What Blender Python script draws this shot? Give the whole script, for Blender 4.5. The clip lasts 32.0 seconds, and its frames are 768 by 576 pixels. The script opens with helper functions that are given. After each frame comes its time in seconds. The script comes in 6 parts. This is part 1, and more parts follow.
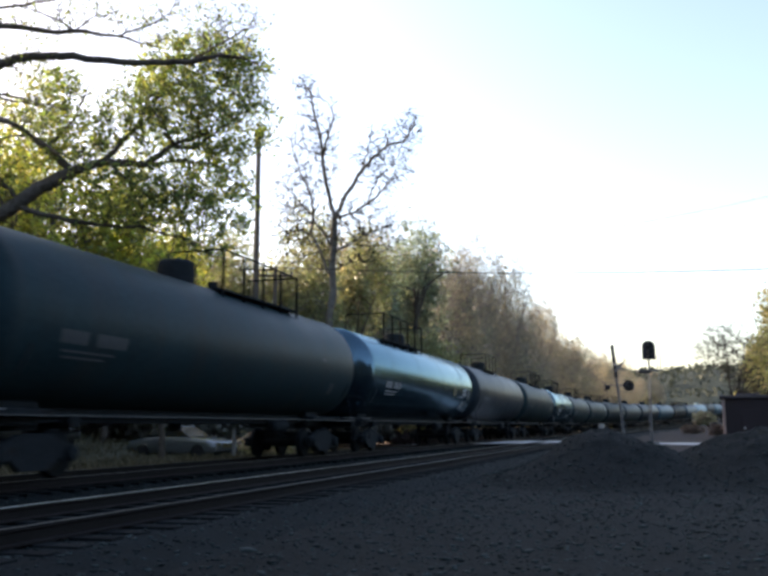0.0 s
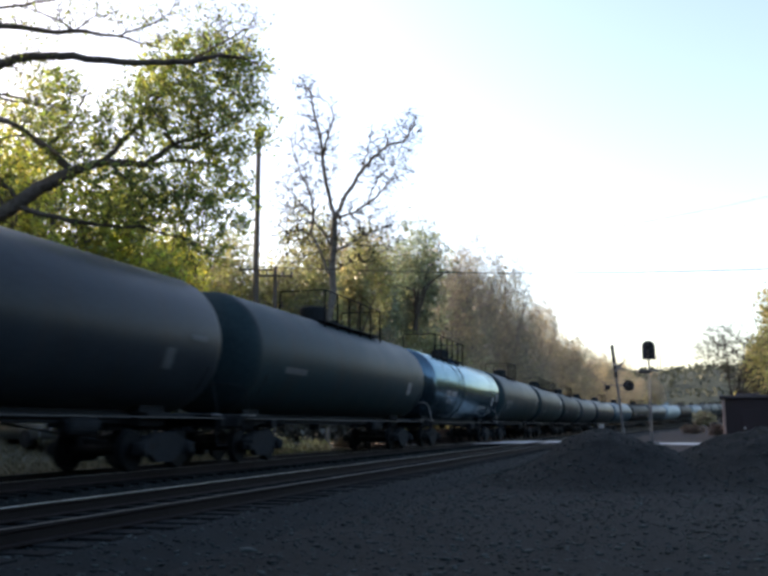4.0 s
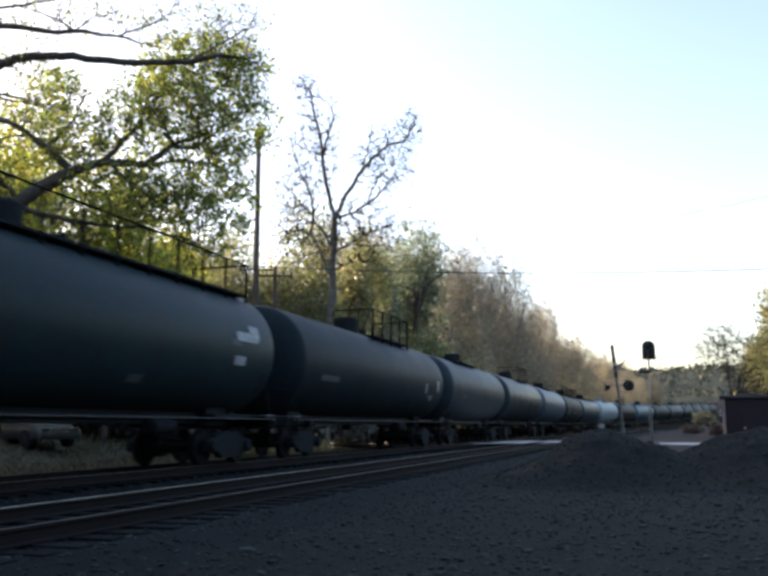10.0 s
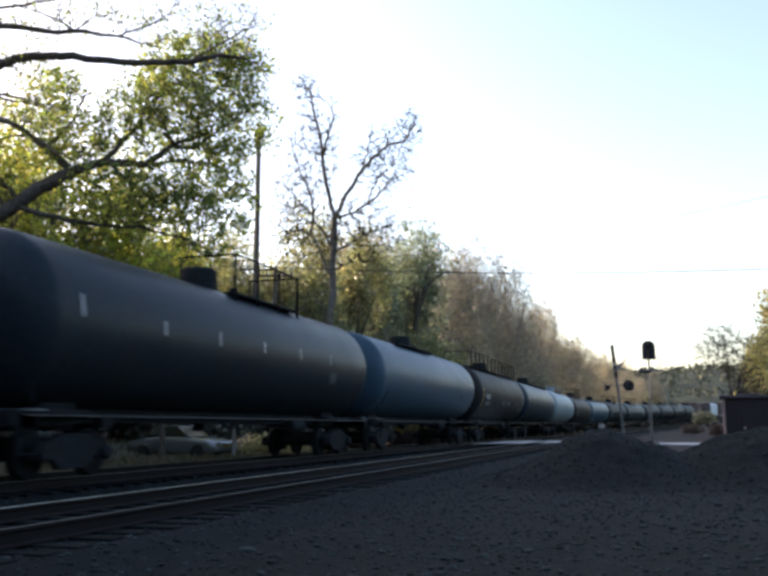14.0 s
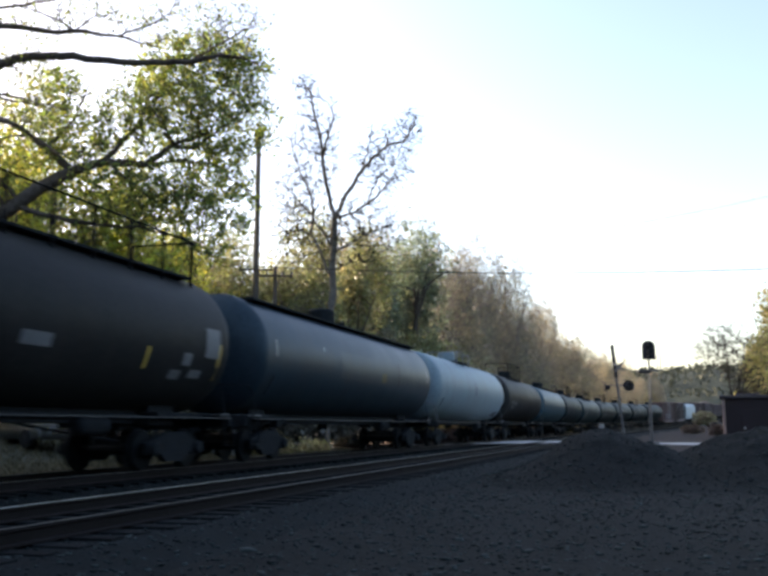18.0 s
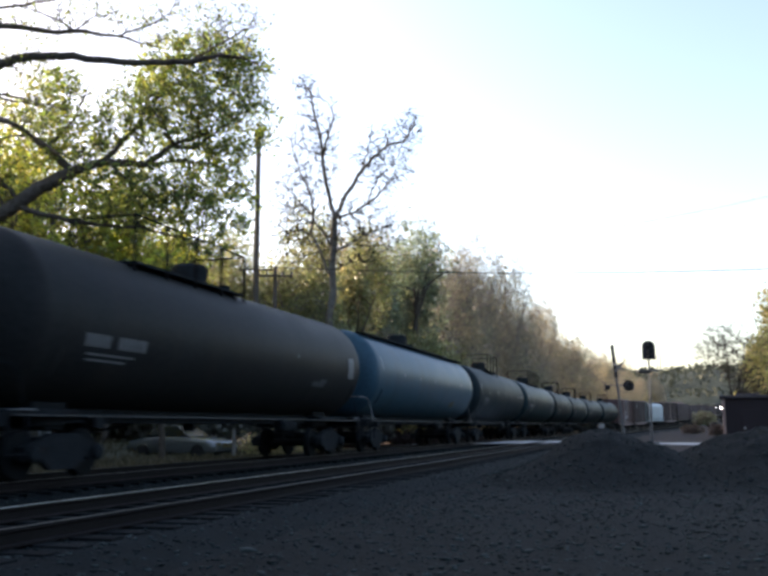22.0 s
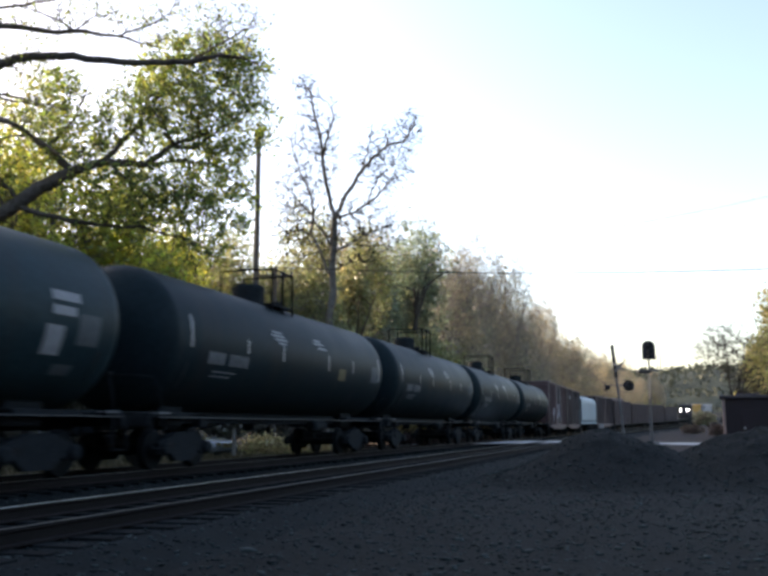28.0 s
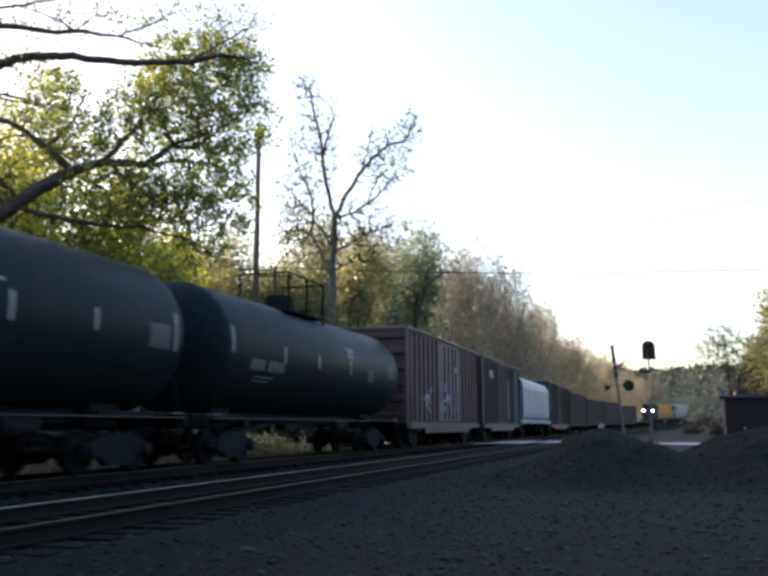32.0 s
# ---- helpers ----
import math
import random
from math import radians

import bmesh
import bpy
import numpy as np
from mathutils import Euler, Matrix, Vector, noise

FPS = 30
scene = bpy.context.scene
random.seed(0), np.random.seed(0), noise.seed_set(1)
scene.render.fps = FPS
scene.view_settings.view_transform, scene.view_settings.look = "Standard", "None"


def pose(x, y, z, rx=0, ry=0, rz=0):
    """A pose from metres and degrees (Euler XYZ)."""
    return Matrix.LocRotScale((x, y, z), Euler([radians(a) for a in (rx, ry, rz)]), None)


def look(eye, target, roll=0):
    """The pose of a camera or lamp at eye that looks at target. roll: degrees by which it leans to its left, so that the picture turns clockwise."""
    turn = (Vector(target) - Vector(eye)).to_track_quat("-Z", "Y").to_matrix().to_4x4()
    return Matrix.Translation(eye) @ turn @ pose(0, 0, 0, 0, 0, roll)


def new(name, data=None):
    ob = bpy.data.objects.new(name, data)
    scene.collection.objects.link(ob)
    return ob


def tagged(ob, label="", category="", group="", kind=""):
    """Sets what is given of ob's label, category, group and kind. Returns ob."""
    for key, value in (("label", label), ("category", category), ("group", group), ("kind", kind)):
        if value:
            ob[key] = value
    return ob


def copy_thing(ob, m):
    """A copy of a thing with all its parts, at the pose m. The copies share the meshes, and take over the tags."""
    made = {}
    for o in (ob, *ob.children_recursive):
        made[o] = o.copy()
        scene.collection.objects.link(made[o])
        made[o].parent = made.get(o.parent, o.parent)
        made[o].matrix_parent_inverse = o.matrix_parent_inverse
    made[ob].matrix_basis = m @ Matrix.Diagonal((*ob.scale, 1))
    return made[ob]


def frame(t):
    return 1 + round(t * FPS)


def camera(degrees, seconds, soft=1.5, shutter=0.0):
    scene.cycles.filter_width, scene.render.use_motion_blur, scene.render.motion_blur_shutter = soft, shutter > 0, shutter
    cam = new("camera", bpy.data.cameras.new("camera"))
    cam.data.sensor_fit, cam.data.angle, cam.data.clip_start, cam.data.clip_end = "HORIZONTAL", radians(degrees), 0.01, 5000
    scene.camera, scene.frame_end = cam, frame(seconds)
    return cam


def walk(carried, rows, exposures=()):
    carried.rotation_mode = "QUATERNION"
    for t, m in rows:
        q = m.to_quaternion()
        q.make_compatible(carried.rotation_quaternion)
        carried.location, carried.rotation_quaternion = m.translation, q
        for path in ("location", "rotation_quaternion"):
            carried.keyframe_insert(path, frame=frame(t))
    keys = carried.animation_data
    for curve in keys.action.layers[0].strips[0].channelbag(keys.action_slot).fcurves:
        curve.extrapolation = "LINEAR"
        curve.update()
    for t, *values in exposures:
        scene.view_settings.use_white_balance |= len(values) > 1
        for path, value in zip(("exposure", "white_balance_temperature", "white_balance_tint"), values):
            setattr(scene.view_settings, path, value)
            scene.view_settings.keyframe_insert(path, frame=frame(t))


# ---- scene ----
CAM_H = 0.90
cam = camera(47.32, 32.0, soft=3.3, shutter=0.5)
CAM_POSE = pose(0, 0, CAM_H, 0, 0, 17.566) @ pose(0, 0, 0, 98.99, 0, 0) @ pose(0, 0, 0, 0, 0, -0.15)
walk(cam, [(0.0, CAM_POSE), (32.0, CAM_POSE)], exposures=[(0.0, 1.74, 6700, 18), (32.0, 1.74, 6700, 18)])

# ---- light: low sun from beyond the trees on the far side of the line ----
SUN_EL, SUN_AZ = 16.5, 75.0     # degrees; azimuth measured from +Y towards -X
world = bpy.data.worlds.new("sky")
scene.world = world
world.use_nodes = True
wn = world.node_tree
sky = wn.nodes.new("ShaderNodeTexSky")
sky.sky_type = "NISHITA"
sky.sun_disc = False
sky.sun_elevation = radians(SUN_EL)
sky.sun_rotation = radians(-SUN_AZ)
sky.dust_density = 2.2
sky.air_density = 1.0
wn.nodes["Background"].inputs["Strength"].default_value = 0.15
wn.links.new(sky.outputs[0], wn.nodes["Background"].inputs["Color"])
sun_data = bpy.data.lights.new("sun", "SUN")
sun_data.energy, sun_data.angle, sun_data.color = 4.0, radians(0.6), (1.0, 0.86, 0.66)
sun = new("sun", sun_data)
sun_dir = Vector((-math.sin(radians(SUN_AZ)) * math.cos(radians(SUN_EL)), math.cos(radians(SUN_AZ)) * math.cos(radians(SUN_EL)), math.sin(radians(SUN_EL))))
sun.matrix_world = look(sun_dir * 300, (0, 0, 0))

# ---- materials ----
def mat(name, base, rough=0.7, metal=0.0, var=0.25, scale=3.0, fine=40.0, bump=0.15, streak=None, second=None, spec=0.5, island=0.0, objvar=0.0, coat=0.0):
    """A worn surface: base colour broken up at two scales, optional second colour in patches, vertical streaks, bump."""
    m = bpy.data.materials.new(name)
    m.use_nodes = True
    nt = m.node_tree
    N, L = nt.nodes, nt.links
    bs = N["Principled BSDF"]
    tc = N.new("ShaderNodeTexCoord")
    src = tc.outputs["Object"]
    n1 = N.new("ShaderNodeTexNoise")
    n1.inputs["Scale"].default_value, n1.inputs["Detail"].default_value, n1.inputs["Roughness"].default_value = scale, 6, 0.6
    n2 = N.new("ShaderNodeTexNoise")
    n2.inputs["Scale"].default_value, n2.inputs["Detail"].default_value = fine, 4
    L.new(src, n1.inputs["Vector"])
    L.new(src, n2.inputs["Vector"])
    add = N.new("ShaderNodeMath")
    add.operation = "ADD"
    L.new(n1.outputs["Fac"], add.inputs[0])
    L.new(n2.outputs["Fac"], add.inputs[1])
    mr = N.new("ShaderNodeMapRange")
    mr.inputs["From Min"].default_value, mr.inputs["From Max"].default_value = 0.7, 1.3
    mr.inputs["To Min"].default_value, mr.inputs["To Max"].default_value = 1 - var, 1 + var
    L.new(add.outputs[0], mr.inputs["Value"])
    hsv = N.new("ShaderNodeHueSaturation")
    hsv.inputs["Color"].default_value = (*base, 1)
    L.new(mr.outputs[0], hsv.inputs["Value"])
    col = hsv.outputs["Color"]
    if island or objvar:
        rnd = N.new("ShaderNodeNewGeometry").outputs["Random Per Island"] if island else N.new("ShaderNodeObjectInfo").outputs["Random"]
        k = island or objvar
        m2 = N.new("ShaderNodeMapRange")
        m2.inputs["To Min"].default_value, m2.inputs["To Max"].default_value = 1 - k, 1 + k
        L.new(rnd, m2.inputs["Value"])
        mu = N.new("ShaderNodeMath")
        mu.operation = "MULTIPLY"
        L.new(m2.outputs[0], mu.inputs[0])
        L.new(mr.outputs[0], mu.inputs[1])
        L.new(mu.outputs[0], hsv.inputs["Value"])
    if second:
        n3 = N.new("ShaderNodeTexNoise")
        n3.inputs["Scale"].default_value, n3.inputs["Detail"].default_value = second[1], 8
        L.new(src, n3.inputs["Vector"])
        rp = N.new("ShaderNodeMapRange")
        rp.inputs["From Min"].default_value, rp.inputs["From Max"].default_value = second[2], second[2] + 0.12
        L.new(n3.outputs["Fac"], rp.inputs["Value"])
        mx = N.new("ShaderNodeMixRGB")
        L.new(rp.outputs[0], mx.inputs[0])
        L.new(col, mx.inputs[1])
        mx.inputs[2].default_value = (*second[0], 1)
        col = mx.outputs[0]
    if streak:
        mp = N.new("ShaderNodeMapping")
        mp.inputs["Scale"].default_value = streak[1]
        L.new(src, mp.inputs["Vector"])
        n4 = N.new("ShaderNodeTexNoise")
        n4.inputs["Scale"].default_value, n4.inputs["Detail"].default_value = 1.0, 5
        L.new(mp.outputs[0], n4.inputs["Vector"])
        rp = N.new("ShaderNodeMapRange")
        rp.inputs["From Min"].default_value, rp.inputs["From Max"].default_value = 0.48, 0.75
        rp.inputs["To Max"].default_value = streak[2]
        L.new(n4.outputs["Fac"], rp.inputs["Value"])
        mx = N.new("ShaderNodeMixRGB")
        L.new(rp.outputs[0], mx.inputs[0])
        L.new(col, mx.inputs[1])
        mx.inputs[2].default_value = (*streak[0], 1)
        col = mx.outputs[0]
    L.new(col, bs.inputs["Base Color"])
    bs.inputs["Metallic"].default_value = metal
    bs.inputs["Specular IOR Level"].default_value = spec
    bs.inputs["Coat Weight"].default_value = coat
    rr = N.new("ShaderNodeMapRange")
    rr.inputs["To Min"].default_value, rr.inputs["To Max"].default_value = max(0.03, rough - 0.12), min(1, rough + 0.12)
    L.new(n1.outputs["Fac"], rr.inputs["Value"])
    L.new(rr.outputs[0], bs.inputs["Roughness"])
    if bump:
        bp = N.new("ShaderNodeBump")
        bp.inputs["Strength"].default_value, bp.inputs["Distance"].default_value = bump, 0.02
        L.new(n2.outputs["Fac"], bp.inputs["Height"])
        L.new(bp.outputs[0], bs.inputs["Normal"])
    return m


def leaf_mat(name, base, trans, var=0.45, hue=0.04, gloss=0.05):
    """Thin leaves: reflected and transmitted light, each leaf a shade of its own."""
    m = bpy.data.materials.new(name)
    m.use_nodes = True
    nt = m.node_tree
    N, L = nt.nodes, nt.links
    N.remove(N["Principled BSDF"])
    rnd = N.new("ShaderNodeNewGeometry").outputs["Random Per Island"]
    mr = N.new("ShaderNodeMapRange")
    mr.inputs["To Min"].default_value, mr.inputs["To Max"].default_value = 1 - var, 1 + var
    L.new(rnd, mr.inputs["Value"])
    mh = N.new("ShaderNodeMapRange")
    mh.inputs["To Min"].default_value, mh.inputs["To Max"].default_value = 0.5 - hue, 0.5 + hue
    wn_ = N.new("ShaderNodeTexWhiteNoise")
    wn_.noise_dimensions = "1D"
    L.new(rnd, wn_.inputs["W"])
    L.new(wn_.outputs["Value"], mh.inputs["Value"])
    outs = []
    for c in (base, trans):
        h = N.new("ShaderNodeHueSaturation")
        h.inputs["Color"].default_value = (*c, 1)
        L.new(mr.outputs[0], h.inputs["Value"])
        L.new(mh.outputs[0], h.inputs["Hue"])
        outs.append(h.outputs[0])
    d = N.new("ShaderNodeBsdfDiffuse")
    t = N.new("ShaderNodeBsdfTranslucent")
    g = N.new("ShaderNodeBsdfGlossy")
    g.inputs["Roughness"].default_value = 0.45
    L.new(outs[0], d.inputs["Color"])
    L.new(outs[1], t.inputs["Color"])
    mx = N.new("ShaderNodeMixShader")
    mx.inputs[0].default_value = 0.45
    L.new(d.outputs[0], mx.inputs[1])
    L.new(t.outputs[0], mx.inputs[2])
    m2 = N.new("ShaderNodeMixShader")
    m2.inputs[0].default_value = gloss
    L.new(mx.outputs[0], m2.inputs[1])
    L.new(g.outputs[0], m2.inputs[2])
    L.new(m2.outputs[0], N["Material Output"].inputs["Surface"])
    return m


def lamp_mat(name, colour, strength):
    m = bpy.data.materials.new(name)
    m.use_nodes = True
    b = m.node_tree.nodes["Principled BSDF"]
    b.inputs["Base Color"].default_value = (*colour, 1)
    b.inputs["Emission Color"].default_value = (*colour, 1)
    b.inputs["Emission Strength"].default_value = strength
    return m


GRIME = (0.035, 0.03, 0.025)
# Ground and ballast darker than real cinders: shade put into their colour
M_GROUND = mat("shade_toned_gravel_ground", (0.0090, 0.0113, 0.0116), 0.95, var=0.6, scale=1.8, fine=14, bump=0.8, second=((0.0145, 0.0165, 0.0162), 0.25, 0.56), spec=0.08)
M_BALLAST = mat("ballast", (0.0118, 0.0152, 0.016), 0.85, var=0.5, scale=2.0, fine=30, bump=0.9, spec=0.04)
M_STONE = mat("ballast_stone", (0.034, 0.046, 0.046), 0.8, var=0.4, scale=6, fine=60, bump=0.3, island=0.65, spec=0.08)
# Raised brightness paints the sun on the far shoulder, which the trees shade
M_STONE_LIT = mat("sunlit_tone_stone", (0.42, 0.40, 0.35), 0.9, var=0.3, scale=6, fine=40, bump=0.3, island=0.5, spec=0.1)
M_GRASS = mat("dry_grass", (0.145, 0.125, 0.078), 0.9, var=0.4, scale=5, fine=40, bump=0.2, island=0.4, spec=0.1)
# Olive dirt far paler than the near ground: sunlit look put into colour
M_PALE = mat("sunlit_tone_olive_dirt", (0.125, 0.12, 0.088), 0.95, var=0.3, scale=1.2, fine=20, bump=0.5, second=((0.075, 0.072, 0.045), 0.8, 0.5), spec=0.1)
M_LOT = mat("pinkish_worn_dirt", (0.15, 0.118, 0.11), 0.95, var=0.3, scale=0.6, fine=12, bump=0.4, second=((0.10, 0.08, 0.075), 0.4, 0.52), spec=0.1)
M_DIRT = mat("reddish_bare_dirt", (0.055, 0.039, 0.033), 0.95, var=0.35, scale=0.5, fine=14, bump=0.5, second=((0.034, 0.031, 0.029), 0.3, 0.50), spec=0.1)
M_RAIL_DIM = mat("dim_rail_head", (0.085, 0.09, 0.09), 0.45, metal=0.9, var=0.3, bump=0.05)
M_TIE = mat("weathered_tie_wood", (0.0100, 0.0120, 0.0125), 0.85, var=0.4, scale=4, fine=30, bump=0.5, objvar=0.35, spec=0.05)
M_RAIL_SIDE = mat("rusty_rail", (0.013, 0.0105, 0.0095), 0.8, var=0.3, bump=0.2, spec=0.15)
M_RAIL_TOP = mat("polished_rail_head", (0.34, 0.37, 0.38), 0.34, metal=1.0, var=0.15, bump=0.03)
M_STEEL = mat("grimy_black_steel", (0.019, 0.023, 0.025), 0.75, var=0.4, scale=5, bump=0.2, second=((0.020, 0.016, 0.014), 3.0, 0.60), spec=0.05)
M_WHEEL = mat("wheel_steel", (0.0065, 0.0085, 0.0095), 0.7, var=0.3, spec=0.08)
M_RAILING = mat("black_railing", (0.006, 0.006, 0.006), 0.8, var=0.2, bump=0.05, spec=0.1)
M_WHITE = mat("white_stencil", (0.26, 0.26, 0.26), 0.6, var=0.3, scale=8, bump=0.0)
M_STRIP = mat("white_reflective_strip", (0.42, 0.42, 0.41), 0.45, var=0.3, scale=8, bump=0.0)
M_FADED = mat("faded_stencil", (0.055, 0.06, 0.065), 0.6, var=0.5, scale=6, bump=0.0)
M_GRAB = mat("worn_pale_paint", (0.14, 0.15, 0.155), 0.6, var=0.3, bump=0.0)
M_YELLOW = mat("yellow_reflective", (0.65, 0.45, 0.08), 0.5, var=0.25, scale=8, bump=0.0)
M_BARK = mat("bark", (0.10, 0.085, 0.07), 0.9, var=0.4, scale=6, fine=30, bump=0.6, spec=0.2)
M_BARK_DARK = mat("dark_damp_bark", (0.034, 0.031, 0.028), 0.9, var=0.35, scale=4, fine=30, bump=0.4, spec=0.1)
M_BARK_GREY = mat("blotched_grey_bark", (0.13, 0.118, 0.10), 0.9, var=0.4, scale=3, fine=20, bump=0.4, spec=0.1, second=((0.20, 0.18, 0.15), 2.0, 0.55))
M_BARK_MID = mat("dark_grey_bark", (0.06, 0.053, 0.046), 0.9, var=0.35, scale=4, fine=30, bump=0.4, spec=0.2)
M_BARK_PALE = mat("pale_bark", (0.24, 0.21, 0.18), 0.9, var=0.35, scale=4, fine=30, bump=0.4, spec=0.2)
M_LEAF_BIG = leaf_mat("spring_leaves", (0.072, 0.108, 0.034), (0.345, 0.40, 0.06), var=0.8)
M_LEAF_YEL = leaf_mat("young_yellow_leaves", (0.18, 0.205, 0.036), (0.52, 0.54, 0.065), var=0.6)
M_LEAF_OLIVE = leaf_mat("olive_leaves", (0.25, 0.245, 0.115), (0.40, 0.385, 0.15))
M_LEAF_BROWN = leaf_mat("budding_twigs", (0.34, 0.30, 0.19), (0.42, 0.36, 0.20))
M_LEAF_DARK = leaf_mat("green_leaves", (0.135, 0.165, 0.11), (0.25, 0.31, 0.17))
M_LEAF_BUD = leaf_mat("olive_buds", (0.19, 0.2, 0.095), (0.36, 0.37, 0.13))
M_LEAF_FAR = leaf_mat("far_budding_leaves", (0.125, 0.135, 0.11), (0.03, 0.035, 0.025), var=0.25, hue=0.02, gloss=0.0)
M_LEAF_GOLD = leaf_mat("golden_leaves", (0.34, 0.30, 0.11), (0.47, 0.41, 0.13))
M_LEAF_BRAMBLE = leaf_mat("shade_toned_mauve_brambles", (0.115, 0.092, 0.09), (0.05, 0.04, 0.035), var=0.3, gloss=0.0)
M_LEAF_RUST = leaf_mat("rusty_brown_scrub", (0.21, 0.145, 0.11), (0.17, 0.11, 0.07))
M_LEAF_STRAW = leaf_mat("pale_straw", (0.62, 0.54, 0.30), (0.45, 0.38, 0.16), var=0.4)
M_LEAF_HEDGE = leaf_mat("dull_scrub_leaves", (0.23, 0.23, 0.185), (0.10, 0.10, 0.07))
M_POLE = mat("weathered_pole_wood", (0.085, 0.07, 0.055), 0.9, var=0.35, streak=((0.04, 0.035, 0.03), (14, 14, 0.8), 0.6), bump=0.4)
M_GALV = mat("galvanised_steel", (0.15, 0.155, 0.16), 0.6, metal=0.5, var=0.2, bump=0.05)
M_SIDE_RAIL = mat("grimy_grey_rail", (0.028, 0.030, 0.031), 0.6, var=0.4, scale=2, bump=0.05)
M_BLACK = mat("matt_black_paint", (0.02, 0.02, 0.022), 0.75, var=0.3, bump=0.05)
M_HUT = mat("dark_maroon_cladding", (0.014, 0.009, 0.011), 0.8, var=0.3, scale=2, fine=25, bump=0.15)
M_ROOF = mat("dark_roof_felt", (0.05, 0.045, 0.05), 0.85, var=0.3)
# Worn road, brighter than the concrete to paint sunlight on the crossing
M_ROAD = mat("sunlit_tone_worn_road", (0.46, 0.44, 0.42), 0.8, var=0.3, scale=0.7, fine=12, bump=0.2, second=((0.24, 0.22, 0.21), 0.6, 0.55))
M_CONCRETE = mat("pale_concrete", (0.27, 0.265, 0.25), 0.8, var=0.25, scale=2, fine=30, bump=0.3)
M_HILL = mat("wooded_hillside", (0.066, 0.075, 0.06), 0.95, var=0.4, scale=0.03, fine=0.4, bump=0.5, spec=0.1)
M_CAR_SILVER = mat("silver_car_paint", (0.24, 0.26, 0.265), 0.22, metal=0.5, var=0.05, bump=0.0, coat=0.6)
M_CAR_DARK = mat("grey_green_car_paint", (0.07, 0.075, 0.07), 0.35, var=0.05, bump=0.0, coat=0.4)
M_GLASS = mat("dark_car_glass", (0.02, 0.025, 0.03), 0.10, var=0.05, bump=0.0, spec=0.5)
M_TYRE = mat("tyre_rubber", (0.02, 0.02, 0.02), 0.85, var=0.2)
M_CHROME = mat("bright_metal_trim", (0.6, 0.6, 0.6), 0.2, metal=1.0, var=0.1, bump=0.0)
M_LAMP = lamp_mat("lit_lamp", (1.0, 0.96, 0.88), 8.0)

# ---- mesh helpers ----
def part(name, bm, material, parent, label="", smooth=False):
    me = bpy.data.meshes.new(name)
    bm.to_mesh(me)
    bm.free()
    me.materials.append(material)
    if smooth:
        me.shade_smooth()
    ob = new(name, me)
    ob.parent = parent
    if label:
        ob["label"] = label
    return ob


def mesh_np(name, verts, faces, material, parent=None, smooth=False):
    me = bpy.data.meshes.new(name)
    me.from_pydata(verts, [], faces)
    me.materials.append(material)
    if smooth:
        me.shade_smooth()
    ob = new(name, me)
    ob.parent = parent
    return ob


def box(bm, c, size, bevel=0.0, rot=None):
    m = Matrix.Translation(c) @ (rot or Matrix()) @ Matrix.Diagonal((*size, 1))
    g = bmesh.ops.create_cube(bm, size=1.0, matrix=m)
    if bevel:
        es = {e for v in g["verts"] for e in v.link_edges}
        bmesh.ops.bevel(bm, geom=list(es), offset=bevel, segments=2, affect="EDGES", profile=0.5)
    return bm


def rod(bm, a, b, r, seg=8, r2=None):
    a, b = Vector(a), Vector(b)
    d = b - a
    m = Matrix.Translation((a + b) / 2) @ d.to_track_quat("Z", "Y").to_matrix().to_4x4()
    bmesh.ops.create_cone(bm, cap_ends=True, segments=seg, radius1=r, radius2=r if r2 is None else r2, depth=d.length, matrix=m)
    return bm


def lathe(bm, profile, seg=32, axis="Y", centre=(0, 0, 0)):
    """Turns (along, radius) pairs about an axis."""
    rings = []
    for a, r in profile:
        ring = []
        for i in range(seg if r > 1e-5 else 1):
            t = 2 * math.pi * i / seg
            u, v = r * math.cos(t), r * math.sin(t)
            co = {"Y": (u, a, v), "X": (a, u, v), "Z": (u, v, a)}[axis]
            ring.append(bm.verts.new(Vector(co) + Vector(centre)))
        rings.append(ring)
    for p, q in zip(rings, rings[1:]):
        for i in range(seg):
            j = (i + 1) % seg
            if len(p) == 1:
                bm.faces.new((p[0], q[i], q[j]))
            elif len(q) == 1:
                bm.faces.new((p[i], p[j], q[0]))
            else:
                bm.faces.new((p[i], p[j], q[j], q[i]))
    bmesh.ops.recalc_face_normals(bm, faces=bm.faces)
    return bm


def empty(name, m=None):
    ob = new(name)
    ob.empty_display_size = 0.3
    if m is not None:
        ob.matrix_basis = m
    return ob


# ---- the line: straight past the viewer, then bending right, then straight again ----
V = 11.42           # train speed, m/s
X_TRAIN = -11.25    # centre of the far track
SPACING = 4.80      # between the two tracks
S_BEND, R_BEND, S_OUT = 96.7, 478.8, 178.0


def rise(s):
    """The line climbs gently beyond the bend."""
    u = max(s - 90.0, 0.0)
    return 8e-5 * min(u, 160.0) ** 2 + 0.0256 * max(0.0, u - 160.0)


def path(s, off=0.0):
    """Point and heading (radians, clockwise from +Y) at s along the far track; off: metres to the right of it."""
    if s < S_BEND:
        x, y, h = X_TRAIN, s, 0.0
    else:
        h = (min(s, S_OUT) - S_BEND) / R_BEND
        x = X_TRAIN + R_BEND * (1 - math.cos(h))
        y = S_BEND + R_BEND * math.sin(h)
        if s > S_OUT:
            x += (s - S_OUT) * math.sin(h)
            y += (s - S_OUT) * math.cos(h)
    return x + off * math.cos(h), y - off * math.sin(h), h


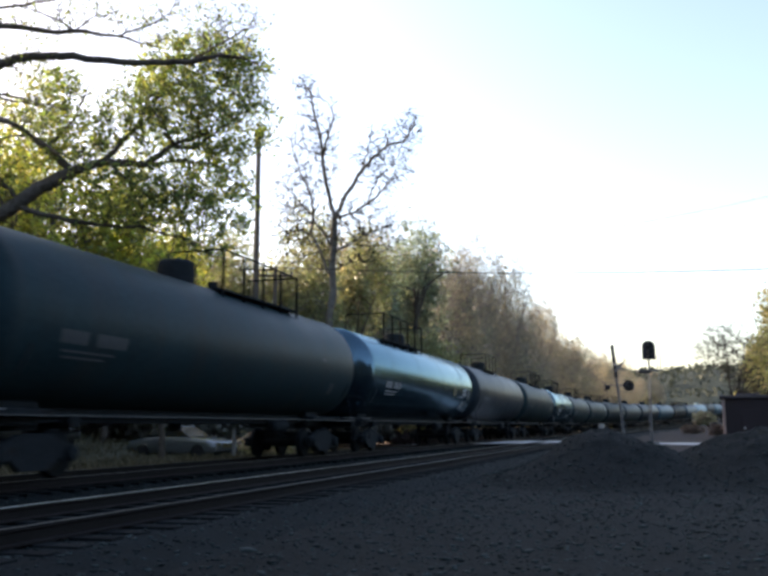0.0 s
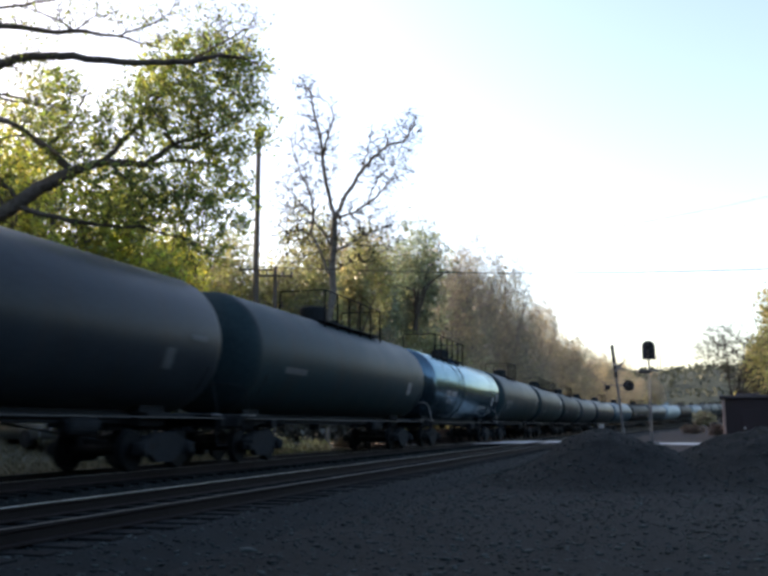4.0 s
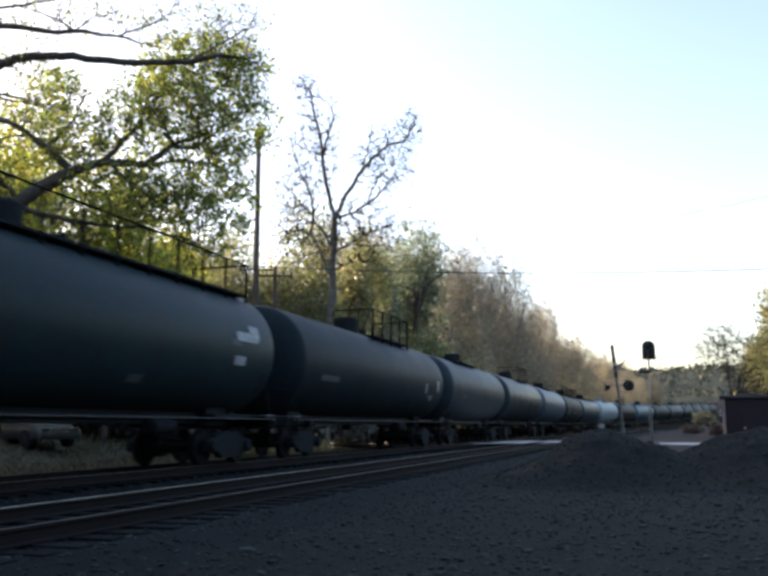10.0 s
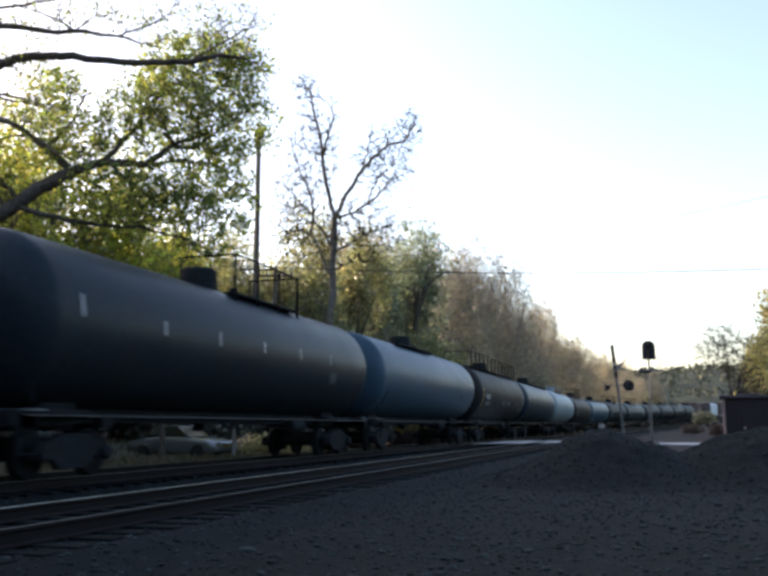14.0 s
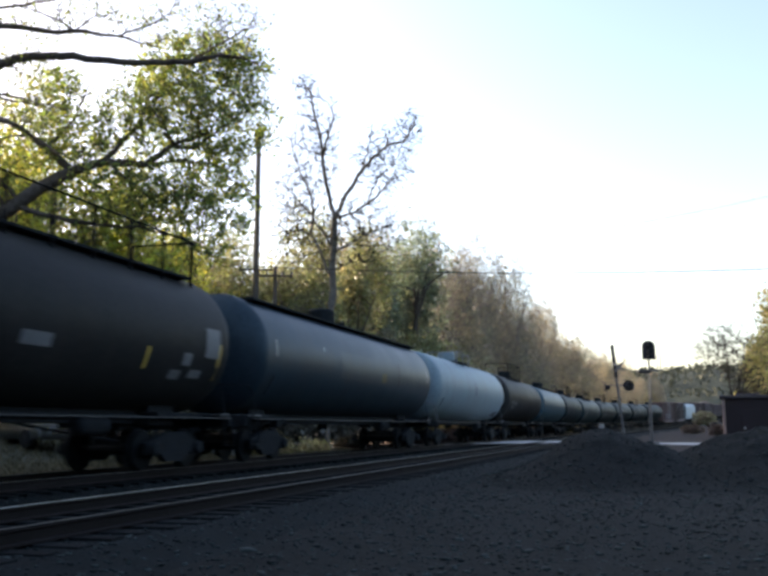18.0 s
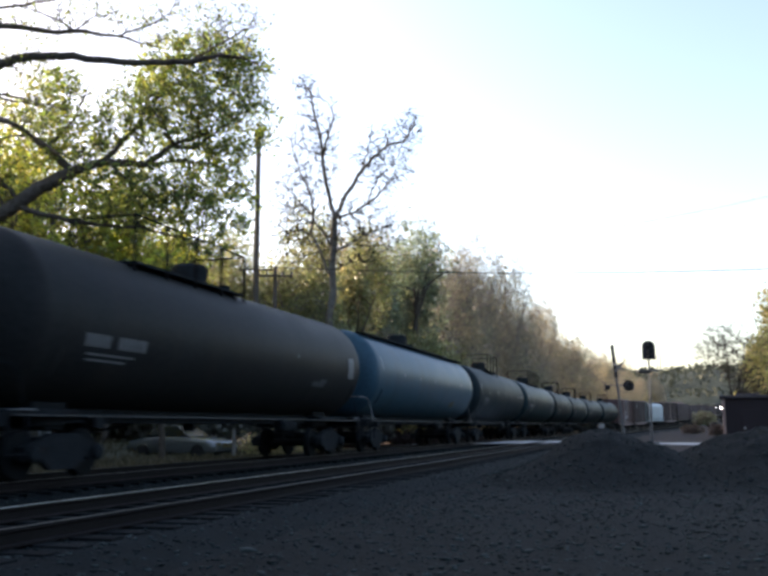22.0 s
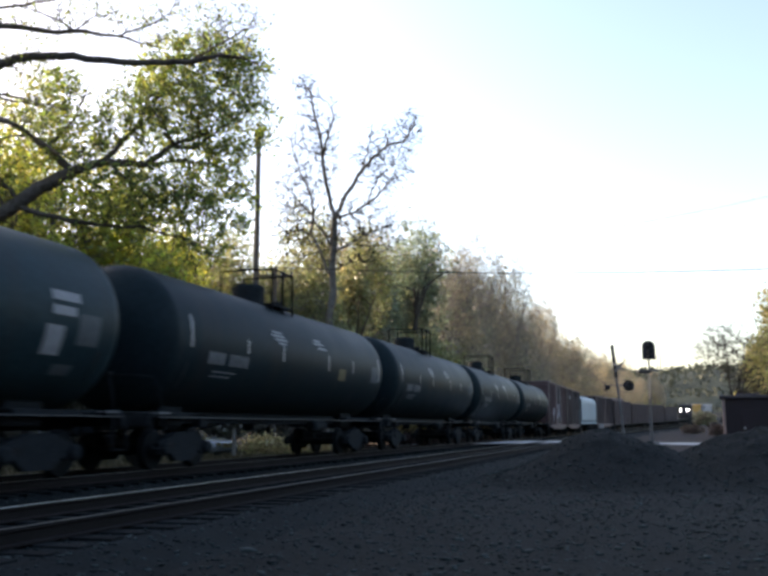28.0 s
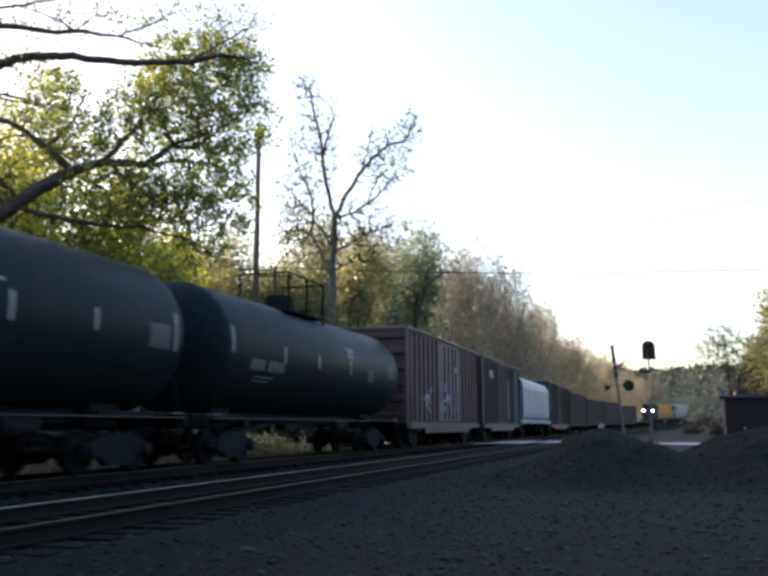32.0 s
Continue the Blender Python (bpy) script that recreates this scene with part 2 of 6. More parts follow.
def sweep(section, s_list, off=0.0):
    """Vertices and faces of a closed cross-section (across, up) drawn along the line."""
    verts, faces = [], []
    n = len(section)
    for s in s_list:
        x, y, h = path(s, off)
        for u, z in section:
            verts.append((x + u * math.cos(h), y - u * math.sin(h), z + rise(s)))
    for k in range(len(s_list) - 1):
        for i in range(n):
            j = (i + 1) % n
            faces.append((k * n + i, k * n + j, (k + 1) * n + j, (k + 1) * n + i))
    return verts, faces


S_LINE = [-400, -250, -120, -60] + [i * 5.0 for i in range(-6, 20)] + [97 + 6.0 * i for i in range(17)] + [199 + 8.0 * i for i in range(11)] + [350, 480, 650]


def mesh_fast(name, verts, quads, material, parent=None, smooth=False):
    """A mesh from arrays of vertices and four-cornered faces."""
    verts, quads = np.asarray(verts, dtype=np.float32), np.asarray(quads, dtype=np.int32)
    me = bpy.data.meshes.new(name)
    me.vertices.add(len(verts))
    me.vertices.foreach_set("co", verts.ravel())
    me.loops.add(quads.size)
    me.loops.foreach_set("vertex_index", quads.ravel())
    me.polygons.add(len(quads))
    me.polygons.foreach_set("loop_start", np.arange(0, quads.size, 4, dtype=np.int32))
    me.update(calc_edges=True)
    me.materials.append(material)
    if smooth:
        me.shade_smooth()
    ob = new(name, me)
    ob.parent = parent
    return ob

# ---- ground ----
def side_of_line(x, y):
    """Metres to the right of the far track."""
    h = min(max((y - S_BEND) / R_BEND, 0.0), math.sin((S_OUT - S_BEND) / R_BEND))
    a = math.asin(h)
    px, py, _ = path(S_BEND + a * R_BEND if y > S_BEND else y)
    if y > S_BEND and a >= (S_OUT - S_BEND) / R_BEND - 1e-6:
        px += (y - py) * math.tan(a)
        py = y
    return (x - px) * math.cos(a)


def ground_z(x, y):
    l = side_of_line(x, y)
    z = rise(y) * max(0.0, min(1.0, 1.6 - abs(l) / 60)) + -0.32 + 0.06 * noise.noise((x * 0.12, y * 0.12, 0)) + 0.025 * noise.noise((x * 0.7, y * 0.7, 3))
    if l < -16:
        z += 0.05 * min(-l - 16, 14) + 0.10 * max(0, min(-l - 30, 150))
    if l < -9.0 and y < 46:
        z += 0.24 * min(-l - 9.0, 7.0) * max(0.0, min(1.0, (46 - y) / 9))
    # unseen banks added right and behind, to block the low sky
    if l > 26:
        z += 0.58 * max(0.06, min(1, 1 - (y - 28) / 45)) * min(l - 26, 60)
    if y < -24:
        z += 0.45 * min(-24 - y, 70) * min(1, max(0, (l + 9) / 8))
    return z


def steps(*spans):
    out = []
    for a, b, d in spans:
        out += list(np.arange(a, b, d))
    return out


gx = steps((-1500, -300, 200), (-300, -60, 20), (-60, -16, 2.0), (-16, 14, 0.6), (14, 60, 3), (60, 300, 30), (300, 1600, 260))
gy = steps((-900, -100, 100), (-100, -10, 6), (-10, 50, 0.6), (50, 120, 2.0), (120, 400, 14), (400, 2200, 200))
gv = [(x, y, ground_z(x, y)) for y in gy for x in gx]
nx = len(gx)
gf = [(j * nx + i, j * nx + i + 1, (j + 1) * nx + i + 1, (j + 1) * nx + i) for j in range(len(gy) - 1) for i in range(nx - 1)]
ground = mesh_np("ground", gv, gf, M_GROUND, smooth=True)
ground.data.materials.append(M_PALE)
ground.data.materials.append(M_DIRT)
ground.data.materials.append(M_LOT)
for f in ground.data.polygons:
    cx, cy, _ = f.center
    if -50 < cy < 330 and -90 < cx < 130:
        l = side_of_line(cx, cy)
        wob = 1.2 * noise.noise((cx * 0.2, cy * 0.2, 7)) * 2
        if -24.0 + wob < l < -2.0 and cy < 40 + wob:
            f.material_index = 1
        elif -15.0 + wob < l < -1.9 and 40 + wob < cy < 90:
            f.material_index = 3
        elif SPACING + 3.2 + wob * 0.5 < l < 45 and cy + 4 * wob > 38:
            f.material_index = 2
tagged(ground, "gravel and cinder ground beside the railway line, shade put into its colour", "ground", kind="structure")

bed = [(-4.6, -0.62), (-2.3, -0.24), (-0.75, -0.19), (0.75, -0.19), (2.0, -0.27), (2.9, -0.27), (SPACING - 0.75, -0.21), (SPACING + 0.75, -0.195), (SPACING + 1.45, -0.19), (SPACING + 3.6, -0.52)]
bv, bf = sweep(bed + [(SPACING, -0.9), (0, -0.9)], S_LINE)
tagged(mesh_np("trackbed", bv, bf, M_BALLAST, smooth=False), "crushed-stone trackbed under both tracks, shade put into its colour", "trackbed", kind="structure")

# rails
RAIL = [(-0.07, -0.165), (0.07, -0.165), (0.07, -0.15), (0.012, -0.135), (0.012, -0.045), (0.037, -0.03), (0.037, -0.001), (-0.037, -0.001), (-0.037, -0.03), (-0.012, -0.045), (-0.012, -0.135), (-0.07, -0.15)]
HEAD = [(-0.023, -0.008), (0.019, -0.008), (0.017, 0.003), (-0.021, 0.003)]
TRACKS = []
for tname, off in (("far", 0.0), ("near", SPACING)):
    tr = tagged(empty("railway_track"), "running track of the train, rusty rails on ties" if off == 0 else "empty near track with shiny rails on worn ties", "railway track", "tracks", "structure")
    for sgn in (-0.7525, 0.7525):
        v, f = sweep([(u + sgn, z) for u, z in RAIL], S_LINE, off)
        r = mesh_np("rail", v, f, M_RAIL_SIDE, tr)
        v, f = sweep([(u + sgn, z) for u, z in HEAD], S_LINE, off)
        # near track: darker metal on one rail paints its dimmer reflection
        mesh_np("rail_head", v, f, M_RAIL_DIM if sgn > 0 or off == 0 else M_RAIL_TOP, r)
    TRACKS.append((tr, off))

# ---- rolling stock; each vehicle has its origin on the rails at its middle, +Y towards its rear ----
def wheelset():
    bm = bmesh.new()
    for sg in (-1, 1):
        prof = [(0.0, 0.0), (0.0, 0.40), (0.05, 0.42), (0.10, 0.43), (0.105, 0.455), (0.135, 0.455), (0.14, 0.38), (0.11, 0.36), (0.10, 0.14), (0.14, 0.10), (0.14, 0.0)]
        lathe(bm, [(sg * (0.835 - a), r) for a, r in prof], 24, "X")
    rod(bm, (-1.0, 0, 0), (1.0, 0, 0), 0.085, 10)
    return bm


def side_frame():
    """Cast side frame: one arched outline, thick, with a window for the springs."""
    out = [(-1.08, 0.34), (-1.08, 0.58), (-0.72, 0.66), (-0.34, 0.80), (0.34, 0.80), (0.72, 0.66), (1.08, 0.58), (1.08, 0.34), (0.70, 0.32), (0.66, 0.40), (0.36, 0.17), (-0.36, 0.17), (-0.66, 0.40), (-0.70, 0.32)]
    bm = bmesh.new()
    a = [bm.verts.new((-0.08, y, z)) for y, z in out]
    b = [bm.verts.new((0.08, y, z)) for y, z in out]
    n = len(out)
    bm.faces.new(a)
    bm.faces.new(b[::-1])
    for i in range(n):
        bm.faces.new((a[i], b[i], b[(i + 1) % n], a[(i + 1) % n]))
    bmesh.ops.recalc_face_normals(bm, faces=bm.faces)
    return bm


def bearing():
    bm = bmesh.new()
    lathe(bm, [(0.0, 0.0), (0.0, 0.15), (0.10, 0.14), (0.13, 0.09), (0.13, 0.0)], 14, "X")
    return bm


PROTO = {}
WHEELS = {-1: [], 1: []}


def shared(name, make, material, parent, at=(0, 0, 0), label=""):
    """A part whose mesh is built once and used again."""
    if name not in PROTO:
        PROTO[name] = part(name, make(), material, parent, label)
        ob = PROTO[name]
    else:
        ob = new(name, PROTO[name].data)
        ob.parent = parent
        if label:
            ob["label"] = label
    ob.location = at
    return ob


def bolster():
    return box(bmesh.new(), (0, 0, 0.52), (1.86, 0.46, 0.42), 0.05)


def brake_beam():
    return box(bmesh.new(), (0, 0, 0), (1.7, 0.14, 0.24), 0.03)


def add_bogie(car, y):
    b = shared("bogie", bolster, M_STEEL, car, (0, y, 0))
    for sd in (-1, 1):
        shared("side_frame", side_frame, M_STEEL, b, (sd * 1.0, 0, 0))
        for k in (-1, 1):
            shared("bearing_cap", lambda: bearing(), M_STEEL, b, (sd * 1.07, k * 0.89, 0.45)).scale = (sd, 1, 1)
    for k in (-1, 1):
        shared("brake_beam", brake_beam, M_STEEL, b, (0, k * 0.37, 0.42))
        WHEELS[k].append(shared("wheelset", wheelset, M_WHEEL, b, (0, k * 0.89, 0.43), "steel wheels on their axle"))


def tube_along(bm, pts, r, seg=6):
    """One bent bar through the points."""
    pts = [Vector(p) for p in pts]
    rings = []
    for i, p in enumerate(pts):
        d = (pts[min(i + 1, len(pts) - 1)] - pts[max(i - 1, 0)]).normalized()
        u = d.cross(Vector((0.31, 0.17, 0.93))).normalized()
        w = d.cross(u)
        rings.append([bm.verts.new(p + (u * math.cos(t) + w * math.sin(t)) * r) for t in [2 * math.pi * k / seg for k in range(seg)]])
    for p, q in zip(rings, rings[1:]):
        for k in range(seg):
            bm.faces.new((p[k], p[(k + 1) % seg], q[(k + 1) % seg], q[k]))
    bm.faces.new(rings[0][::-1])
    bm.faces.new(rings[-1])
    return bm


def add_coupler(car, y, sg):
    bm = bmesh.new()
    box(bm, (0, y - sg * 0.35, 0.86), (0.16, 0.75, 0.18), 0.03)
    box(bm, (0, y - sg * 0.02, 0.86), (0.30, 0.26, 0.28), 0.05)
    part("coupler", bm, M_STEEL, car)


def ladder(bm, x, y, z0, z1, w=0.42, lean=0.0, n=None):
    n = n or int((z1 - z0) / 0.33)
    for k in (-1, 1):
        rod(bm, (x, y + k * w / 2, z0), (x - lean, y + k * w / 2, z1), 0.022, 6)
    for i in range(n):
        t = (i + 0.5) / n
        rod(bm, (x - lean * t, y - w / 2, z0 + (z1 - z0) * t), (x - lean * t, y + w / 2, z0 + (z1 - z0) * t), 0.016, 6)


def stencil(car, R, zc, items, material, name="stencil", sides=(1, -1)):
    """Bars of paint that follow the shell. items: (y, angle above the middle in degrees, length, height)."""
    for (y, ang, ln, ht), sd in [(it, s_) for it in items for s_ in sides]:
        bm = bmesh.new()
        if sd:
            a0 = radians(ang) - ht / R / 2
            k = max(2, int(ht / 0.06))
            for i in range(k):
                a, b = a0 + ht / R * i / k, a0 + ht / R * (i + 1) / k
                rr = R + 0.008
                q = [bm.verts.new((sd * rr * math.cos(t), sd * yy, zc + rr * math.sin(t))) for t, yy in ((a, y - ln / 2), (a, y + ln / 2), (b, y + ln / 2), (b, y - ln / 2))]
                bm.faces.new(q)
        part(name, bm, material, car)


RAIL_SIDE = 1


def tank_car(label, length, shell, R=1.61, zc=2.81, rail=(-5.4, 0.4), rail_h=1.0, marks=(), stripes=(), rail_mat=None, mark_mat=None, ladders=False, panels=(), end_mat=None):
    car = tagged(empty("tank_car"), label, "tank car", "cars of the freight train")
    half = length / 2 - 0.50
    hd = 0.68
    rm = rail_mat or M_RAILING
    # shell with elliptical heads
    head = [(-half, 0.0)] + [(-half + hd * (1 - math.cos(t)), R * math.sin(t) ** 0.86) for t in [math.pi / 2 * i / 14 for i in range(1, 15)]]
    prof = head + [(0.0, R)] + [(-a, r) for a, r in reversed(head)]
    part("tank", lathe(bmesh.new(), prof, 72, "Y", (0, 0, zc)), shell, car, smooth=True)
    for sg in (-1, 1):
        ye = sg * (length / 2 - 0.35)
        part("stub_sill", box(bmesh.new(), (0, sg * (length / 2 - 1.9), 1.02), (0.55, 3.0, 0.36), 0.03), M_STEEL, car)
        part("end_beam", box(bmesh.new(), (0, ye - sg * 0.1, 1.02), (2.75, 0.14, 0.22), 0.02), M_STEEL, car)
        part("saddle", box(bmesh.new(), (0, sg * (length / 2 - 2.4), 1.20), (1.4, 1.0, 0.56), 0.05), M_STEEL, car)
        part("shear_plate", box(bmesh.new(), (0, sg * (length / 2 - 1.75), 1.16), (1.9, 2.4, 0.12), 0.03), M_STEEL, car)
        part("air_reservoir", lathe(bmesh.new(), [(-0.5, 0.0), (-0.5, 0.12), (-0.42, 0.19), (0.42, 0.19), (0.5, 0.12), (0.5, 0.0)], 14, "Y", (sg * 0.55, sg * (length / 2 - 4.7), 0.92)), M_STEEL, car)
        rods_ = bmesh.new()
        tube_along(rods_, [(sg * 0.3, sg * (length / 2 - 3.4), 0.62), (sg * 0.3, sg * (length / 2 - 4.6), 0.74), (sg * 0.2, sg * (length / 2 - 6.4), 0.98)], 0.025)
        box(rods_, (sg * 0.3, sg * (length / 2 - 4.3), 0.82), (0.05, 0.12, 0.55), 0.01)
        box(rods_, (-sg * 0.4, sg * (length / 2 - 4.0), 1.0), (0.5, 0.35, 0.22), 0.03)
        part("brake_rigging", rods_, M_STEEL, car)
        part("end_platform", box(bmesh.new(), (0, ye - sg * 0.40, 1.15), (2.8, 0.62, 0.04), 0.0), M_STEEL, car)
        for sd in (-1, 1):
            part("end_railing", tube_along(bmesh.new(), [(sd * 1.45, sg * (length / 2 - 0.85), 1.12), (sd * 1.32, sg * (length / 2 - 0.83), 1.75), (sd * 1.22, sg * (length / 2 - 0.76), 1.93), (sd * 1.08, sg * (length / 2 - 0.42), 1.95), (sd * 0.2, sg * (length / 2 - 0.38), 1.95)], 0.012 if end_mat is None else 0.018), end_mat or M_STEEL, car, "bent handrail at the car end")
            part("end_step", box(bmesh.new(), (sd * 1.36, ye - sg * 0.55, 1.19), (0.20, 0.45, 0.03), 0.008), M_GRAB, car, "pale worn step tread")
            part("stirrup_step", tube_along(bmesh.new(), [(sd * 1.45, ye - sg * 0.10, 1.12), (sd * 1.47, ye - sg * 0.10, 0.48), (sd * 1.47, ye - sg * 0.55, 0.48), (sd * 1.45, ye - sg * 0.55, 1.12)], 0.022), M_STEEL, car)
        add_coupler(car, sg * length / 2, sg)
        add_bogie(car, sg * (length / 2 - 2.4))
    for sg, sd in ((-1, -1), (-1, 1), (1, -1), (1, 1)):
        part("grab_iron", tube_along(bmesh.new(), [(sd * (R + 0.05) * math.cos(radians(q)), sg * (half - 1.05), zc + (R + 0.05) * math.sin(radians(q))) for q in (-40, -35, -30, -25, -20)], 0.015), M_SIDE_RAIL, car, "thin grey grab iron")
    for sd in (-1, 1):
        part("side_rail", box(bmesh.new(), (sd * 1.45, 0, 1.10), (0.04, length - 1.2, 0.028), 0.006), M_SIDE_RAIL, car, "thin grey rail along the side")
    part("centre_sill", box(bmesh.new(), (0, 0, 1.13), (0.9, length - 6.0, 0.30), 0.03), M_STEEL, car)
    part("train_pipe", rod(bmesh.new(), (0.5, -length / 2 + 3.0, 1.12), (0.5, length / 2 - 3.0, 1.12), 0.05, 8), M_STEEL, car)
    part("bottom_outlet", rod(bmesh.new(), (0, -0.4, 0.80), (0, -0.4, zc - R + 0.05), 0.16, 12), M_STEEL, car)
    part("brake_cylinder", rod(bmesh.new(), (-0.5, length / 2 - 5.6, 1.16), (-0.5, length / 2 - 4.9, 1.16), 0.17, 12), M_STEEL, car)
    for q in (-0.66, -0.22, 0.22, 0.66) if shell is GLOSS else ():
        part("shell_band", lathe(bmesh.new(), [(q * half - 0.03, R - 0.01), (q * half - 0.03, R + 0.006), (q * half + 0.03, R + 0.006), (q * half + 0.03, R - 0.01)], 56, "Y", (0, 0, zc)), shell, car, smooth=True)
    # top fittings
    top = zc + R
    part("manway", lathe(bmesh.new(), [(top - 0.15, 0.0), (top - 0.15, 0.47), (top + 0.44, 0.46), (top + 0.48, 0.42), (top + 0.51, 0.38), (top + 0.53, 0.0)], 24, "Z", (0, -0.6, 0)), shell if rail_mat else M_STEEL, car, "round housing over the hatch")
    part("vent_valve", rod(bmesh.new(), (0.15, 1.0, top - 0.05), (0.15, 1.0, top + 0.22), 0.14, 12), M_STEEL, car)
    if rail:
        a, b = rail
        for sd in (-1, 1):
            w = part("walkway", box(bmesh.new(), (sd * 0.74, (a + b) / 2, top - 0.14), (0.5, b - a, 0.05), 0.0), M_STEEL, car)
            if rail_h and sd == RAIL_SIDE:
                n = max(2, int(round((b - a) / 1.2)))
                for i in range(n + 1):
                    y = a + (b - a) * i / n
                    part("railing_post", rod(bmesh.new(), (sd * 0.98, y, top - 0.45), (sd * 0.98, y, top - 0.14 + rail_h), 0.034, 6), rm, w)
                part("top_rail", rod(bmesh.new(), (sd * 0.98, a, top - 0.14 + rail_h), (sd * 0.98, b, top - 0.14 + rail_h), 0.022, 6), rm, w)
        if rail_h:
            for y in (a, b):
                part("end_rail", rod(bmesh.new(), (-0.6, y, top - 0.14 + rail_h), (0.98, y, top - 0.14 + rail_h), 0.022, 6), rm, car)
                part("end_post", rod(bmesh.new(), (-0.6, y, top - 0.25), (-0.6, y, top - 0.14 + rail_h), 0.028, 6), rm, car)
    for sd in (-1, 1) if ladders else ():
        bm = bmesh.new()
        arc = [radians(q) for q in (-62, -40, -20, 0, 20, 40, 58)]
        for dy in (-0.2, 0.2):
            tube_along(bm, [(sd * (R + 0.13) * math.cos(t), -2.6 + dy, zc + (R + 0.13) * math.sin(t)) for t in arc], 0.02)
        for i in range(13):
            t = radians(-60 + 116 * i / 12)
            c = Vector((sd * (R + 0.13) * math.cos(t), -2.6, zc + (R + 0.13) * math.sin(t)))
            rod(bm, c - Vector((0, 0.2, 0)), c + Vector((0, 0.2, 0)), 0.015, 5)
        part("side_ladder", bm, shell, car)
    stencil(car, R, zc, marks, mark_mat or M_WHITE)
    stencil(car, R, zc, [(y_, a_, 0.75 * l_, h_) for y_, a_, l_, h_ in stripes], M_STRIP, "reflective_strip")
    for (y, ang, ln, ht), pm in panels:
        stencil(car, R + (0.003 if pm is PATCH else 0.008), zc, ((y, ang, ln, ht),), pm, "placard")
    return car


def place(car, s0, s1):
    """Where the vehicle's ends are on the line at the start."""
    TRAIN.append((car, (s0 + s1) / 2, (s1 - s0) / 2 - 2.75))


TRAIN = []


def letters(y, ang, n, w, h):
    """A row of character-sized bars, centred at y."""
    return tuple((y + (i - (n - 1) / 2) * w, ang, w * 0.72, h) for i in range(n))


NUM = letters(-6.4, -13, 4, 0.19, 0.24) + letters(-5.3, -13, 5, 0.19, 0.24) + ((-5.9, -22, 1.5, 0.045), (-6.0, -26, 1.2, 0.045))
NUM_B = letters(-5.25, -13, 4, 0.2, 0.28) + letters(-4.15, -13, 5, 0.2, 0.28) + ((-4.75, -24, 1.15, 0.045), (-4.85, -28, 0.95, 0.045))
SIX = ((-7.4, 8, 0.08, 0.40),) + tuple((-4.7 + 2.35 * i, 3.2, 0.09, 0.30) for i in range(5))
BLK = ((-1.9, 20.5, 0.62, 0.06), (-1.88, 17, 0.8, 0.06), (-1.75, 13.5, 0.8, 0.06), (-1.7, 10, 0.5, 0.05), (0.92, 21.5, 0.55, 0.06), (1.0, 18, 0.75, 0.06), (1.2, 13.5, 0.7, 0.06))
BLK_S = ((-6.45, 6, 0.08, 0.70), (-3.74, 1, 0.08, 0.34), (-1.62, 0.6, 0.09, 0.42), (1.72, -0.3, 0.09, 0.48), (3.9, 1, 0.08, 0.40), (6.62, 2, 0.08, 0.80))


def paint(name, base, rough, coat=0.0, streak=0.4, dirt=GRIME, spec=0.5, metal=0.0):
    m = mat(name, base, rough, var=0.22, scale=0.7, fine=9, bump=0.015, streak=(dirt, (0.7, 1.3, 0.12), streak), coat=coat, spec=spec, metal=metal)
    # Blue put into sheen and coat, for a bluer sky reflection
    m.node_tree.nodes["Principled BSDF"].inputs["Specular Tint"].default_value = (0.72, 0.92, 1.0, 1)
    m.node_tree.nodes["Principled BSDF"].inputs["Coat Tint"].default_value = (0.72, 0.92, 1.0, 1)
    return m


SLATE = paint("slate_tank_paint", (0.019, 0.0365, 0.041), 0.42, spec=0.07)
# Black shell drawn as bluish metal: the reflected sky's blue is in the colour
GLOSS = paint("sky_tinted_black_tank_paint", (0.072, 0.125, 0.16), 0.20, 0.0, 0.3, dirt=(0.04, 0.065, 0.08), metal=0.9)
BROWNBLK = paint("weathered_blue_black_paint", (0.0175, 0.027, 0.031), 0.46, dirt=(0.03, 0.032, 0.03), spec=0.05)
GREYT = paint("worn_grey_tank_paint", (0.031, 0.043, 0.049), 0.44, spec=0.11)
CHAR = paint("charcoal_tank_paint", (0.023, 0.031, 0.037), 0.38, 0.02, spec=0.09)
BLUET = paint("blue_grey_tank_paint", (0.039, 0.078, 0.108), 0.40, streak=0.3, spec=0.2)
DARKBLUE = paint("dark_blue_tank_paint", (0.021, 0.038, 0.050), 0.40, streak=0.3, spec=0.25)
BLUE2 = paint("blue_tank_paint", (0.036, 0.084, 0.116), 0.40, streak=0.3, spec=0.2)
WHITET = paint("dusty_white_tank_paint", (0.20, 0.275, 0.30), 0.45, streak=0.3, dirt=(0.14, 0.13, 0.12), spec=0.3)
BLACKT = paint("satin_black_tank_paint", (0.0135, 0.023, 0.026), 0.46, spec=0.06)
BROWNT = paint("weathered_brown_tank_paint", (0.0265, 0.0275, 0.0265), 0.46, dirt=(0.04, 0.034, 0.03), spec=0.05)
PATCH = paint("fresh_paint_patch", (0.021, 0.033, 0.041), 0.45)
M_DARKMARK = mat("dark_smudge_paint", (0.02, 0.02, 0.022), 0.6, bump=0.0)
CHALK = mat("chalky_white_smear", (0.34, 0.36, 0.36), 0.7, var=0.5, scale=5, fine=14, bump=0.0)
DULL = mat("faded_grey_placard", (0.062, 0.074, 0.078), 0.65, var=0.4, scale=5, bump=0.0)
